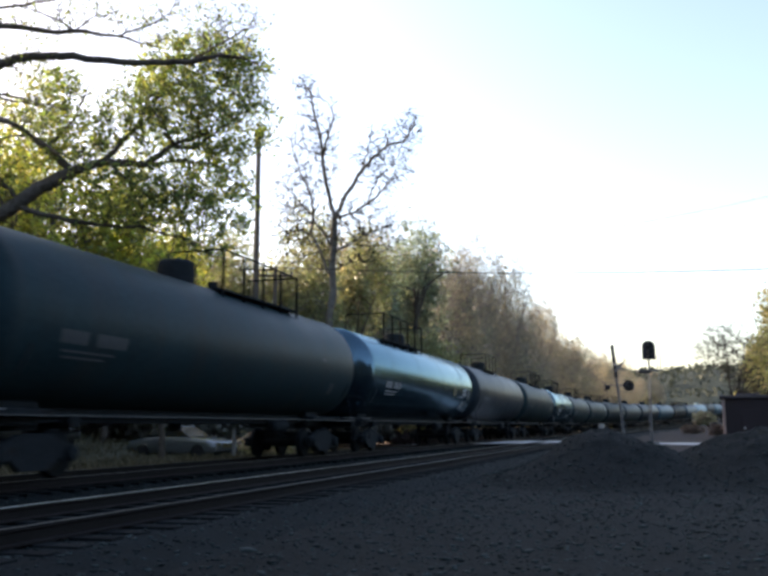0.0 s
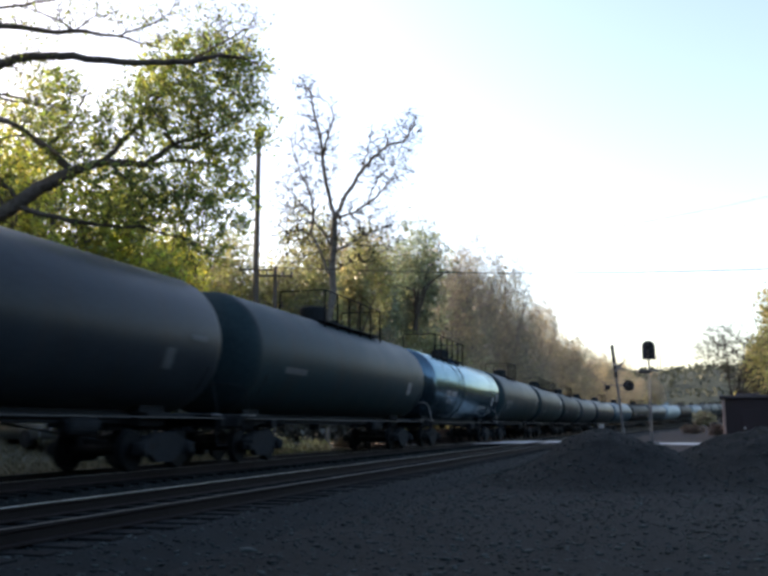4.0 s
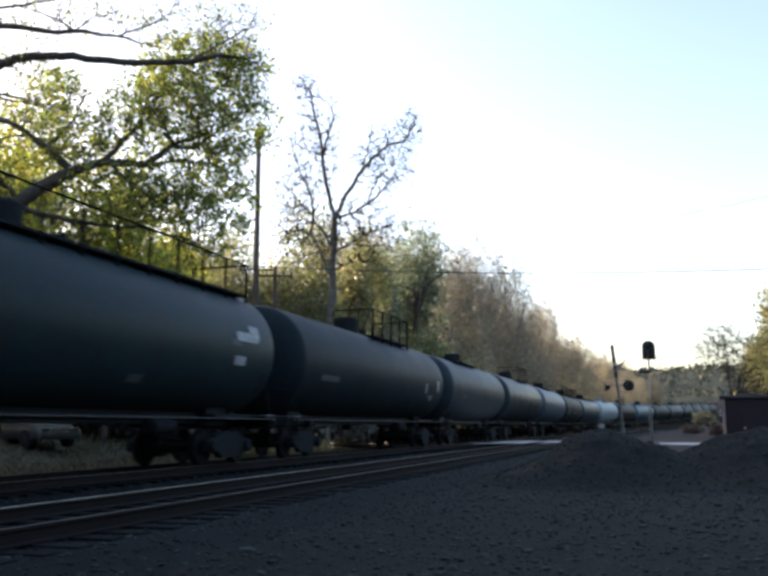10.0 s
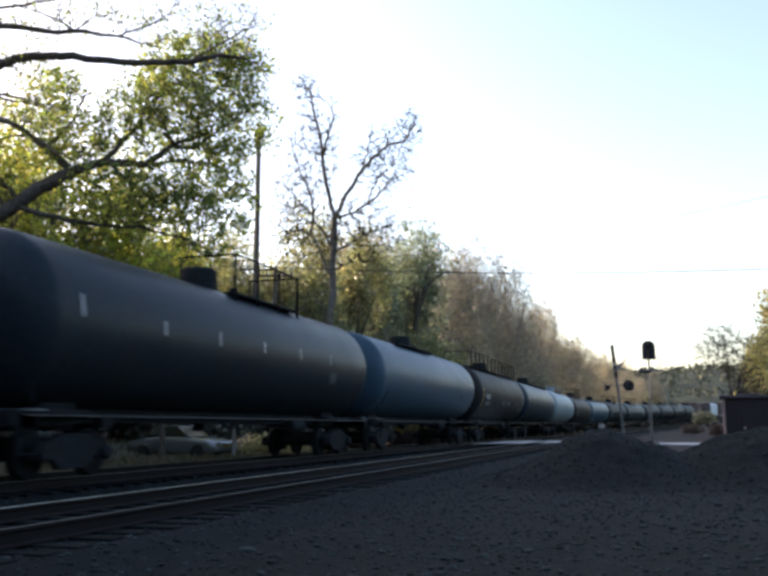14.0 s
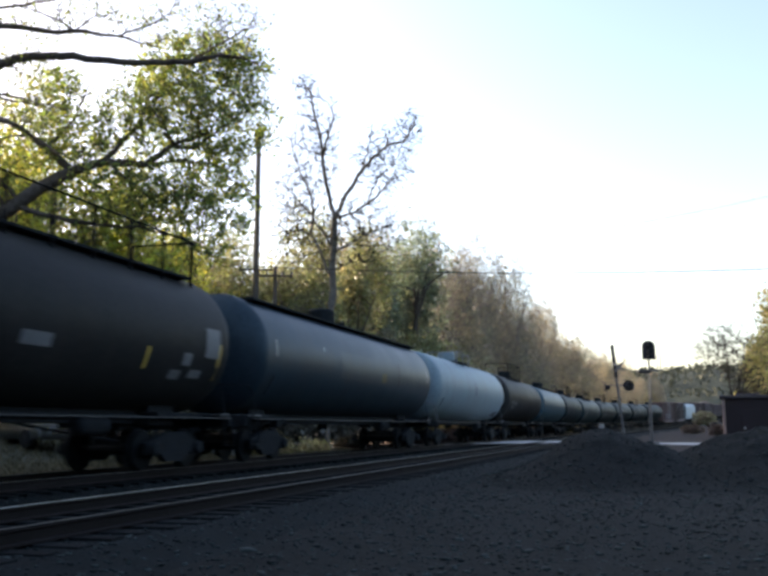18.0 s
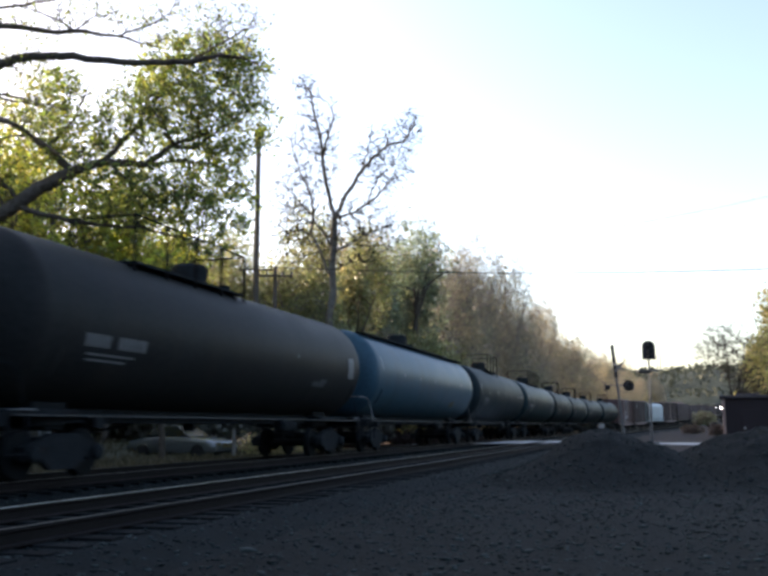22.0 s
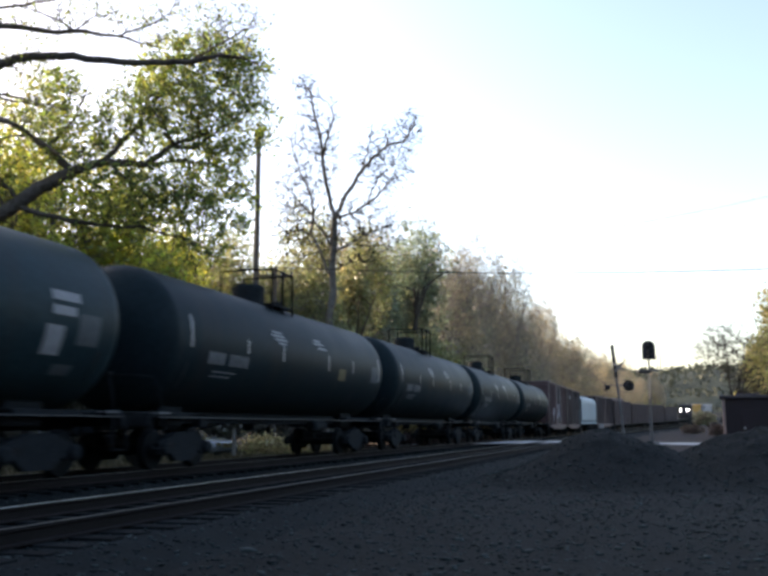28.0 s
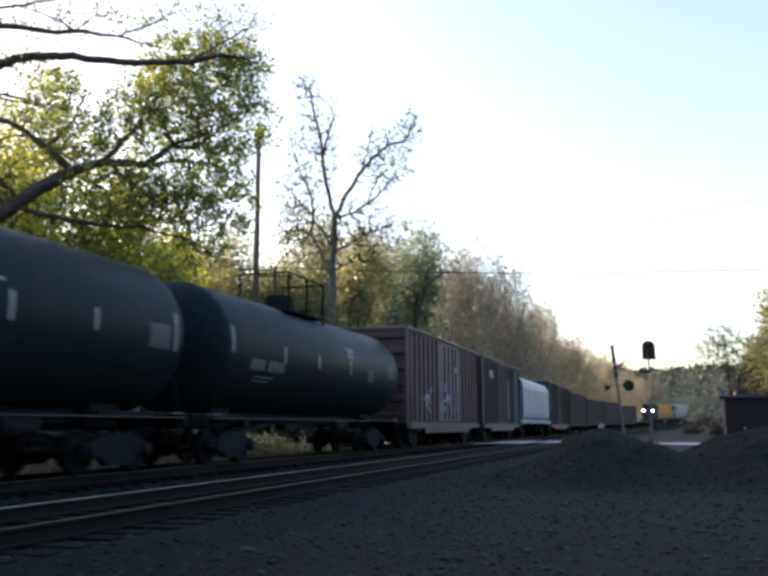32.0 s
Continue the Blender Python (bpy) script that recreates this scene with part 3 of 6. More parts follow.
OCHRE = mat("grimy_ochre_placard", (0.135, 0.108, 0.045), 0.6, var=0.35, scale=6, bump=0.0)


def on(material, *items):
    """Painted items in one colour, for a car's panels."""
    return tuple((it, material) for it in items)


FLEET = (
    # end of the car on the line at the start, shell, label, options
    (10.2, SLATE, "dark slate tank car at the head of the view", dict(marks=NUM, mark_mat=M_FADED)),
    (28.25, SLATE, "dark slate-grey tank car with a railed top platform", dict(marks=NUM, rail=(0.0, 4.6), mark_mat=M_FADED, panels=on(DULL, (6.23, -28, 0.34, 0.36), (5.3, 2, 0.3, 0.1)))),
    (46.95, GLOSS, "glossy black tank car reflecting the sky", dict(marks=NUM, rail=(-5.2, 0.4), panels=on(OCHRE, (4.34, -9, 0.54, 0.40)) + on(M_WHITE, (6.38, -4.5, 0.85, 0.13), (6.38, -11.5, 0.85, 0.16), (6.45, -32, 0.40, 0.46), (5.78, -17, 1.0, 0.08)) + on(DULL, (7.03, -29, 0.5, 0.3), (7.35, -11, 0.6, 0.45)))),
    (64.8, CHAR, "charcoal tank car with faded stencils", dict(rail=(-2.8, 0.4), panels=on(DULL, (5.74, -18, 0.34, 0.46), (6.85, 0.5, 0.7, 0.12), (-5.8, -13, 1.7, 0.2), (-5.8, -21, 1.3, 0.05)))),
    (82.8, SLATE, "dark green-grey tank car with a white placard", dict(rail=(-2.0, 3.8), panels=on(M_WHITE, (5.79, -15.5, 0.46, 0.48)) + on(DULL, (5.79, -15.5, 0.30, 0.04), (-5.6, -14, 1.5, 0.18), (7.2, 2, 0.5, 0.2)))),
    (100.55, GLOSS, "glossy black tank car with a side ladder", dict(marks=NUM_B, rail=(-5.5, 0.5), ladders=True, end_mat=M_WHITE, panels=on(M_WHITE, (5.87, -17, 0.42, 0.50), (3.47, -31, 1.9, 0.08), (2.9, -36, 0.9, 0.06)) + on(DULL, (7.1, -7, 0.7, 0.5), (5.95, -42, 0.4, 0.5)))),
    (118.4, SLATE, "dark slate tank car with pale worn lettering", dict(marks=NUM, mark_mat=M_GRAB, rail=(-2.6, 0.5), panels=on(M_WHITE, (6.39, -4, 0.5, 0.10), (6.39, -9, 0.5, 0.12), (7.2, 3.4, 0.75, 0.10), (5.76, -27, 0.55, 0.09), (6.0, -15.5, 0.18, 0.1)))),
    (136.2, SLATE, "dark slate tank car with a long railing and a chalky smear", dict(mark_mat=M_GRAB, marks=letters(-6.0, -24, 4, 0.2, 0.24) + letters(-4.95, -23, 5, 0.17, 0.24) + ((-5.6, -34, 1.06, 0.05), (-5.5, -39, 0.9, 0.045)), rail=(-4.0, 7.4), rail_h=0.8, panels=on(CHALK, (6.3, 9, 1.1, 0.22), (6.7, 14, 0.5, 0.35), (5.95, -12, 0.55, 0.22)) + on(DULL, (1.95, -36, 0.5, 0.2), (5.7, 3, 0.5, 0.14)))),
    (154.75, BROWNBLK, "slate-black tank car with white end placards", dict(rail=(-0.2, 4.4), panels=on(M_WHITE, (5.25, -11, 0.36, 0.40), (7.2, -5, 0.44, 0.48), (6.27, -25, 0.45, 0.24), (5.8, -22, 0.2, 0.14)) + on(DULL, (-6.07, -16, 1.5, 0.18)))),
    (171.1, GREYT, "worn grey tank car with a dark patch", dict(panels=on(M_DARKMARK, (0.6, -3.5, 0.42, 0.68)) + on(DULL, (2.45, -31, 0.5, 0.32), (-0.84, -34, 0.4, 0.2), (6.6, 5, 0.5, 0.4), (-4.5, -14, 0.9, 0.16)), rail=(-4.0, 1.5), rail_h=0)),
    (189.4, CHAR, "charcoal tank car with six white reflective strips", dict(stripes=SIX, panels=on(DULL, (5.0, -16, 0.5, 0.34)), rail=(-0.5, 3.5))),
    (207.4, BLUET, "blue-grey tank car with white end stencils", dict(panels=on(M_DARKMARK, (4.04, 3.8, 0.11, 0.90)) + on(M_WHITE, (5.7, 15, 0.6, 0.08), (5.85, 10, 0.55, 0.08), (6.82, 7, 1.5, 0.07)) + on(DULL, (4.92, -15.6, 0.42, 0.2)), rail=(-4.0, 1.5), rail_h=0)),
    (225.05, BROWNT, "dark brown tank car with a long railing and yellow strips", dict(panels=on(M_WHITE, (-6.3, -6, 0.55, 0.18), (-5.6, -6, 0.5, 0.18), (-5.9, -11, 0.9, 0.12), (-5.68, -20, 1.5, 0.06), (-5.8, -24, 1.2, 0.05)) + on(M_GRAB, (-0.64, -16.8, 0.66, 0.28), (1.2, -16.7, 0.75, 0.24), (7.0, -2, 0.62, 0.66), (5.99, -17, 0.34, 0.28), (5.69, -30, 0.42, 0.22), (6.48, -28, 0.5, 0.2)) + on(M_YELLOW, (-7.3, -12, 0.07, 1.1), (4.46, -19.4, 0.09, 0.46), (7.35, -17, 0.07, 0.85), (-0.11, 28, 0.1, 0.22)), rail=(-7.6, 7.0), rail_h=0.85)),
    (243.75, DARKBLUE, "dark blue-grey tank car with a painted-over panel", dict(stripes=((-7.7, 5.5, 0.08, 0.46), (7.7, 5, 0.08, 0.5), (-4.2, 14, 0.10, 0.12), (-0.8, 12, 0.10, 0.12)), panels=on(PATCH, (0.3, 0.8, 6.2, 0.86)) + on(OCHRE, (1.65, -6.5, 0.55, 0.33)) + on(M_DARKMARK, (3.5, 0.5, 0.12, 0.86)), rail=(-8.0, 8.0), rail_h=0)),
    (262.2, WHITET, "dusty white tank car with white top railings", dict(rail=(-2.4, 0.6), rail_h=0.5, rail_mat=M_WHITE, end_mat=M_GRAB, panels=on(M_WHITE, (7.2, 7.5, 0.45, 0.36)) + on(M_DARKMARK, (7.0, -46, 0.7, 0.4), (6.2, -46, 0.4, 0.3)) + on(DULL, (-0.6, 2, 0.16, 0.7), (-0.2, -1, 0.12, 0.5)))),
    (280.05, BROWNT, "dark brown tank car with worn stencils", dict(marks=NUM, mark_mat=M_GRAB, rail=(-4.5, 0.5), panels=on(M_GRAB, (7.0, -2, 0.50, 0.66)) + on(DULL, (4.47, -24, 0.9, 0.16), (4.8, -20, 0.5, 0.1), (2.65, 1, 0.14, 0.1)))),
    (298.35, BLUE2, "deep blue tank car with a low top housing", dict(rail=(-8.0, 8.0), rail_h=0, stripes=((-7.6, 12, 0.08, 0.5), (-4.8, 2, 0.1, 0.12), (-2.4, 2, 0.1, 0.12), (0.07, 1.5, 0.1, 0.12), (2.6, 1, 0.1, 0.12), (5.2, 3, 0.12, 0.12), (7.6, 8.5, 0.08, 0.52)), panels=on(OCHRE, (4.02, -32, 0.62, 0.3)), end_mat=M_WHITE)),
    (316.2, BROWNBLK, "dark brown-grey tank car with six reflective strips", dict(panels=on(DULL, (-6.3, -14, 0.6, 0.24), (-5.6, -14, 0.6, 0.24), (-5.9, -22, 1.2, 0.06)) + on(M_WHITE, (6.64, 3, 1.1, 0.10)), stripes=((-7.5, 7, 0.08, 0.48), (-4.9, 4, 0.075, 0.25), (-2.4, 3, 0.075, 0.25), (0.14, 2.5, 0.08, 0.25), (2.4, 1, 0.08, 0.25), (4.9, 2, 0.08, 0.25)), rail=(-2.6, 0.6))),
    (334.85, SLATE, "dark slate tank car with white end stencils", dict(marks=NUM, panels=on(M_WHITE, (6.75, 11, 0.75, 0.17), (6.7, 2, 0.62, 0.16), (6.5, -16.5, 0.46, 0.52)) + on(DULL, (7.4, -8, 0.6, 0.55), (7.0, -35, 0.5, 0.22)), stripes=SIX, rail=(-4.0, 2.0))),
    (351.05, BLACKT, "black tank car with white stencil blocks and an ochre placard", dict(marks=NUM_B, mark_mat=M_GRAB, stripes=BLK_S, panels=on(M_WHITE, *BLK) + on(OCHRE, (2.92, -10.6, 0.60, 0.36)) + on(DULL, (6.1, -5, 0.7, 0.55)), rail=(-1.1, 0.3))),
    (366.95, BLACKT, "black tank car with white stencils and strips", dict(marks=NUM_B, mark_mat=M_GRAB, stripes=BLK_S, panels=on(M_WHITE, *BLK) + on(DULL, (6.0, -3, 0.75, 0.5)), rail=(-1.1, 0.3))),
    (382.85, BLACKT, "black tank car with white stencils and strips", dict(marks=NUM_B, mark_mat=M_GRAB, stripes=BLK_S, panels=on(M_WHITE, *BLK) + on(DULL, (6.0, -3, 0.75, 0.5)), rail=(-1.1, 0.3))),
    (398.7, BLACKT, "last black tank car, ahead of the boxcars", dict(mark_mat=M_GRAB, marks=NUM_B + ((1.6, 21, 0.8, 0.08), (1.65, 17, 0.55, 0.10), (1.6, 12, 0.6, 0.12)), stripes=((-6.67, 6, 0.08, 0.62), (-3.66, 0, 0.09, 0.42), (-1.19, -1, 0.09, 0.40), (1.54, -0.5, 0.09, 0.48)), panels=on(DULL, (3.57, -6.6, 0.55, 0.42), (5.9, 3, 0.65, 0.55)), rail=(-2.1, 0.6), rail_h=1.1)))
start_ = -7.1
for end_, shell_, label_, kw_ in FLEET:
    place(tank_car(label_, end_ - start_, shell_, **kw_), start_, end_)
    start_ = end_

M_BOX1 = mat("faded_red_brown_boxcar_paint", (0.095, 0.055, 0.055), 0.65, var=0.25, scale=1.2, fine=14, bump=0.08, streak=((0.05, 0.035, 0.035), (2.5, 2.5, 0.2), 0.6), second=((0.20, 0.15, 0.14), 1.1, 0.60))
M_BOX2 = mat("dark_brown_boxcar_paint", (0.046, 0.030, 0.033), 0.65, var=0.25, scale=1.2, fine=14, bump=0.08, streak=((0.03, 0.025, 0.025), (2.5, 2.5, 0.2), 0.6))
M_DOOR = mat("sun_faded_door_paint", (0.15, 0.11, 0.11), 0.65, var=0.25, scale=1.5, fine=14, bump=0.06, streak=((0.06, 0.04, 0.04), (2.5, 2.5, 0.2), 0.6))
M_POST = mat("pale_worn_post_paint", (0.22, 0.18, 0.165), 0.65, var=0.3, scale=3, bump=0.05)
M_TEAL = mat("teal_paint_panel", (0.05, 0.11, 0.13), 0.6, var=0.25, scale=1.5, bump=0.05)
M_HOPPER = mat("pale_blue_grey_hopper_paint", (0.34, 0.42, 0.46), 0.5, var=0.12, scale=1.0, fine=14, bump=0.03, streak=((0.25, 0.24, 0.22), (1.2, 1.2, 0.15), 0.5))
M_GOND = mat("rusty_gondola_paint", (0.046, 0.030, 0.033), 0.75, var=0.35, scale=1.5, fine=14, bump=0.1, second=((0.07, 0.04, 0.034), 1.5, 0.58))
M_SCRAP = mat("scrap_load", (0.10, 0.06, 0.045), 0.8, var=0.5, scale=3, fine=14, bump=0.5)
M_LOCO = mat("dark_locomotive_paint", (0.03, 0.032, 0.04), 0.4, var=0.25, scale=1.5, bump=0.03)
M_LOCO_Y = mat("yellow_locomotive_paint", (0.40, 0.215, 0.03), 0.55, var=0.2, scale=1.5, bump=0.03, spec=0.2)
M_LOCO_G = mat("grey_locomotive_paint", (0.22, 0.22, 0.23), 0.5, var=0.2, scale=1.5, bump=0.03)
M_GRAFFITI = mat("pale_spray_paint", (0.40, 0.38, 0.42), 0.6, var=0.4, scale=3, fine=10, bump=0.0)


def running_gear(car, length):
    for sg in (-1, 1):
        add_coupler(car, sg * length / 2, sg)
        add_bogie(car, sg * (length / 2 - 2.75))


def boxcar(label, length, body, door, top=5.0, ribs_all=False, teal=False, marks=()):
    car = tagged(empty("boxcar"), label, "boxcar", "cars of the freight train")
    hl = length / 2 - 0.55
    bm = bmesh.new()
    box(bm, (0, 0, (1.02 + top - 0.12) / 2 + 0.0), (2.86, 2 * hl, top - 0.12 - 1.02), 0.02)
    part("body", bm, body, car)
    bm = bmesh.new()
    box(bm, (0, 0, top - 0.09), (3.04, 2 * hl + 0.08, 0.09), 0.02)
    roof = part("roof", bm, M_POST, car)
    for i in range(12):
        shared("roof_rib", lambda: box(bmesh.new(), (0, 0, 0), (2.9, 0.10, 0.05), 0.01), M_POST, roof, (0, -hl + 2 * hl * (i + 0.5) / 12, top - 0.03))
    for sd, ye in ((-1, -1), (-1, 1), (1, -1), (1, 1)):
        part("corner_post", box(bmesh.new(), (sd * 1.45, ye * (hl - 0.02), (1.02 + top - 0.15) / 2), (0.10, 0.09, top - 1.2), 0.015), M_POST, car)
    for sd in (-1, 1):
        bm = bmesh.new()
        box(bm, (sd * 1.45, 0, 0.93), (0.10, 2 * hl, 0.20), 0.015)
        box(bm, (sd * 1.44, 0, 0.74), (0.06, 2 * hl * 0.62, 0.22), 0.01)
        part("side_sill", bm, M_DOOR, car)
        for k in (-1, 1):
            nr = 7
            for i in range(nr):
                y = k * (1.95 + (hl - 2.0) * (i + 0.5) / nr)
                bm = bmesh.new()
                box(bm, (sd * 1.465, y, (1.1 + top - 0.2) / 2), (0.075, 0.16, top - 1.3), 0.02)
                part("rib", bm, body, car)
        bm = bmesh.new()
        box(bm, (sd * 1.47, 0, (1.1 + top - 0.25) / 2), (0.08, 3.5, top - 1.4), 0.02)
        for z in (1.7, 2.5, 3.3, 4.1):
            box(bm, (sd * 1.515, 0, z), (0.03, 3.3, 0.07), 0.01)
        dr = part("door", bm, door, car, "wide sliding door, paler than the body")
        bm = bmesh.new()
        for y in (-1.1, -0.3, 0.5, 1.2):
            rod(bm, (sd * 1.535, y, 1.2), (sd * 1.535, y, top - 0.35), 0.025, 6)
        part("lock_bar", bm, M_STEEL, dr)
        for ye in (-1, 1):
            bm = bmesh.new()
            ladder(bm, sd * 1.50, ye * (hl - 0.30), 0.6, top - 0.25 if ye > 0 else 2.2, 0.42)
            part("ladder", bm, M_STEEL, car)
        if teal:
            bm = bmesh.new()
            box(bm, (sd * 1.445, 1.95 + (hl - 2.0) * 0.78, (1.1 + top - 0.25) / 2), (0.05, (hl - 2.0) * 0.42, top - 1.4), 0.01)
            part("painted_panel", bm, M_TEAL, car, "teal painted panel at the end")
    for sg in (-1, 1):
        for i in range(6):
            z = 1.35 + i * (top - 1.8) / 5
            part("end_rib", box(bmesh.new(), (0, sg * (hl + 0.03), z), (2.7, 0.09, 0.22), 0.04), body, car)
    for j, (y, z, w, h) in enumerate(marks):
        for sd in (-1, 1):
            bm = bmesh.new()
            xs_ = sd * (1.540 if abs(y) < 1.7 else 1.506)
            if h < 0.5 or w < 0.5:
                box(bm, (xs_, sd * y, z), (0.008, w, h), 0.0)
            else:
                rg = random.Random(int(100 * w + j))
                for q in range(int(4 + w * 5)):
                    a = Vector((xs_, sd * y + rg.uniform(-w, w) / 2, z + rg.uniform(-h, h) / 2))
                    b = a + Vector((0, rg.uniform(-0.35, 0.35), rg.choice((-1, 1)) * rg.uniform(0.2, 0.6)))
                    tube_along(bm, [a, (a + b) / 2 + Vector((0, rg.uniform(-0.15, 0.15), 0)), b], rg.uniform(0.02, 0.05), 5)
            part("stencil" if h < 0.5 else "door_post" if w < 0.5 else "graffiti", bm, M_WHITE if h < 0.5 else M_POST if w < 0.5 else M_GRAFFITI, car)
    bm = bmesh.new()
    box(bm, (0, 0, 0.9), (0.5, length - 1.4, 0.3), 0.02)
    part("centre_sill", bm, M_STEEL, car)
    running_gear(car, length)
    return car


def covered_hopper(label, length):
    car = tagged(empty("covered_hopper"), label, "hopper car", "cars of the freight train")
    hl = length / 2 - 1.0
    sec = [(0.5, 0.95), (1.48, 1.55), (1.53, 1.8), (1.53, 3.75), (1.44, 4.15), (1.15, 4.45), (0.6, 4.62)]
    sec = sec + [(-x, z) for x, z in reversed(sec)]
    bm = bmesh.new()
    rings = [[bm.verts.new((x, y, z)) for x, z in sec] for y in (-hl, -hl / 3, hl / 3, hl)]
    n = len(sec)
    for p, q in zip(rings, rings[1:]):
        for i in range(n):
            bm.faces.new((p[i], p[(i + 1) % n], q[(i + 1) % n], q[i]))
    bm.faces.new(rings[0])
    bm.faces.new(rings[-1][::-1])
    bmesh.ops.recalc_face_normals(bm, faces=bm.faces)
    part("body", bm, M_HOPPER, car)
    for k in (-1, 0, 1):
        bm = bmesh.new()
        bmesh.ops.create_cone(bm, cap_ends=True, segments=4, radius1=0.4, radius2=1.5, depth=0.8, matrix=pose(0, k * hl * 0.62, 0.75, 0, 0, 45))
        part("hopper_outlet", bm, M_STEEL, car)
    bm = bmesh.new()
    box(bm, (0, 0, 4.66), (0.7, 2 * hl + 1.5, 0.05), 0.0)
    part("roof_walk", bm, M_STEEL, car)
    for sg in (-1, 1):
        bm = bmesh.new()
        box(bm, (0, sg * (length / 2 - 1.0), 1.08), (2.8, 1.3, 0.25), 0.02)
        for sd in (-1, 1):
            rod(bm, (sd * 1.3, sg * (length / 2 - 0.6), 1.1), (sd * 1.3, sg * hl, 4.3), 0.05, 6)
            ladder(bm, sd * 1.45, sg * (length / 2 - 0.8), 0.5, 4.2, 0.42)
        part("end_frame", bm, M_BLACK, car, "black open end frame with ladders")
    for sd in (-1, 1):
        bm = bmesh.new()
        box(bm, (sd * 1.48, 0, 1.25), (0.12, 2 * hl + 1.6, 0.28), 0.02)
        part("side_sill", bm, M_HOPPER, car)
    running_gear(car, length)
    return car


def gondola(label, length, top, heap, body):
    car = tagged(empty("gondola"), label, "gondola", "cars of the freight train")
    hl = length / 2 - 0.6
    for sd in (-1, 1):
        bm = bmesh.new()
        box(bm, (sd * 1.45, 0, (0.95 + top) / 2), (0.06, 2 * hl, top - 0.95), 0.01)
        box(bm, (sd * 1.47, 0, top - 0.05), (0.14, 2 * hl, 0.12), 0.02)
        box(bm, (sd * 1.47, 0, 1.0), (0.12, 2 * hl, 0.16), 0.02)
        sidewall = part("side_wall", bm, body, car)
        for i in range(12):
            bm = bmesh.new()
            box(bm, (sd * 1.50, -hl + 0.3 + (2 * hl - 0.6) * i / 11, (0.95 + top) / 2), (0.10, 0.12, top - 1.05), 0.01)
            part("stake", bm, body, sidewall)
    for sg in (-1, 1):
        bm = bmesh.new()
        box(bm, (0, sg * hl, (0.95 + top) / 2), (2.84, 0.08, top - 0.95), 0.01)
        part("end_wall", bm, body, car)
    bm = bmesh.new()
    box(bm, (0, 0, 0.98), (2.8, 2 * hl, 0.14), 0.0)
    box(bm, (0, 0, 0.78), (0.5, length - 1.4, 0.25), 0.0)
    part("floor", bm, M_STEEL, car)
    if heap:
        rng = random.Random(int(length * 100))
        bm = bmesh.new()
        nx_, ny_ = 8, 30
        g = [[bm.verts.new((-1.36 + 2.72 * i / nx_, -hl + 0.1 + (2 * hl - 0.2) * j / ny_, top - 0.25 + heap * math.sin(math.pi * i / nx_) * min(1, math.sin(math.pi * j / ny_) * 2.2) + rng.uniform(-0.12, 0.12))) for i in range(nx_ + 1)] for j in range(ny_ + 1)]
        for j in range(ny_):
            for i in range(nx_):
                bm.faces.new((g[j][i], g[j][i + 1], g[j + 1][i + 1], g[j + 1][i]))
        part("load", bm, M_SCRAP, car, "heaped dark load")
    running_gear(car, length)
    return car


def locomotive(label, length, body, hood, lights):
    car = tagged(empty("locomotive"), label, "locomotive", "locomotives pushing the train")
    hl = length / 2 - 0.6
    bm = bmesh.new()
    box(bm, (0, 0, 1.45), (3.0, 2 * hl, 0.35), 0.03)
    part("deck", bm, M_BLACK, car)
    bm = bmesh.new()
    box(bm, (0, 2.2, 2.95), (2.5, 2 * hl - 6.0, 2.6), 0.15)
    box(bm, (0, hl - 3.2, 4.1), (2.9, 3.6, 0.75), 0.12)
    for i in range(3):
        rod(bm, (0, 0.5 + 2.2 * i, 4.2), (0, 0.5 + 2.2 * i, 4.42), 0.55, 16)
    part("long_hood", bm, hood, car)
    bm = bmesh.new()
    box(bm, (0, -hl + 3.0, 3.1), (2.95, 2.5, 2.95), 0.16)
    part("cab", bm, body, car)
    bm = bmesh.new()
    box(bm, (0, -hl + 1.2, 2.5), (1.9, 1.6, 1.75), 0.22)
    part("nose", bm, body, car)
    for x in (-0.62, 0.62):
        bm = bmesh.new()
        box(bm, (x, -hl + 1.72, 3.85), (0.85, 0.06, 0.6), 0.04)
        part("windscreen", bm, M_GLASS, car)
    for sd in (-1, 1):
        bm = bmesh.new()
        box(bm, (sd * 1.475, -hl + 3.0, 3.75), (0.05, 1.4, 0.7), 0.04)
        part("side_window", bm, M_GLASS, car)
        bm = bmesh.new()
        for i in range(10):
            y = -hl + 0.3 + (2 * hl - 0.6) * i / 9
            rod(bm, (sd * 1.42, y, 1.6), (sd * 1.42, y, 2.6), 0.025, 6)
        rod(bm, (sd * 1.42, -hl + 0.3, 2.6), (sd * 1.42, hl - 0.3, 2.6), 0.025, 6)
        part("handrail", bm, M_GALV, car)
    for sd in (-1, 1):
        bm = bmesh.new()
        lathe(bm, [(-0.05, 0.0), (-0.05, 0.18), (0.08, 0.20), (0.08, 0.0)], 16, "Y", (sd * 0.85, -hl + 0.36, 3.2))
        part("headlight", bm, M_LAMP if lights else M_GLASS, car, "lit round lamp")
    bm = bmesh.new()
    box(bm, (0, -hl + 0.02, 1.0), (2.9, 0.12, 0.7), 0.03)
    part("pilot", bm, M_BLACK, car)
    bm = bmesh.new()
    box(bm, (0, 0.3, 0.95), (2.7, 4.5, 0.9), 0.12)
    part("fuel_tank", bm, M_BLACK, car)
    running_gear(car, length)
    return car


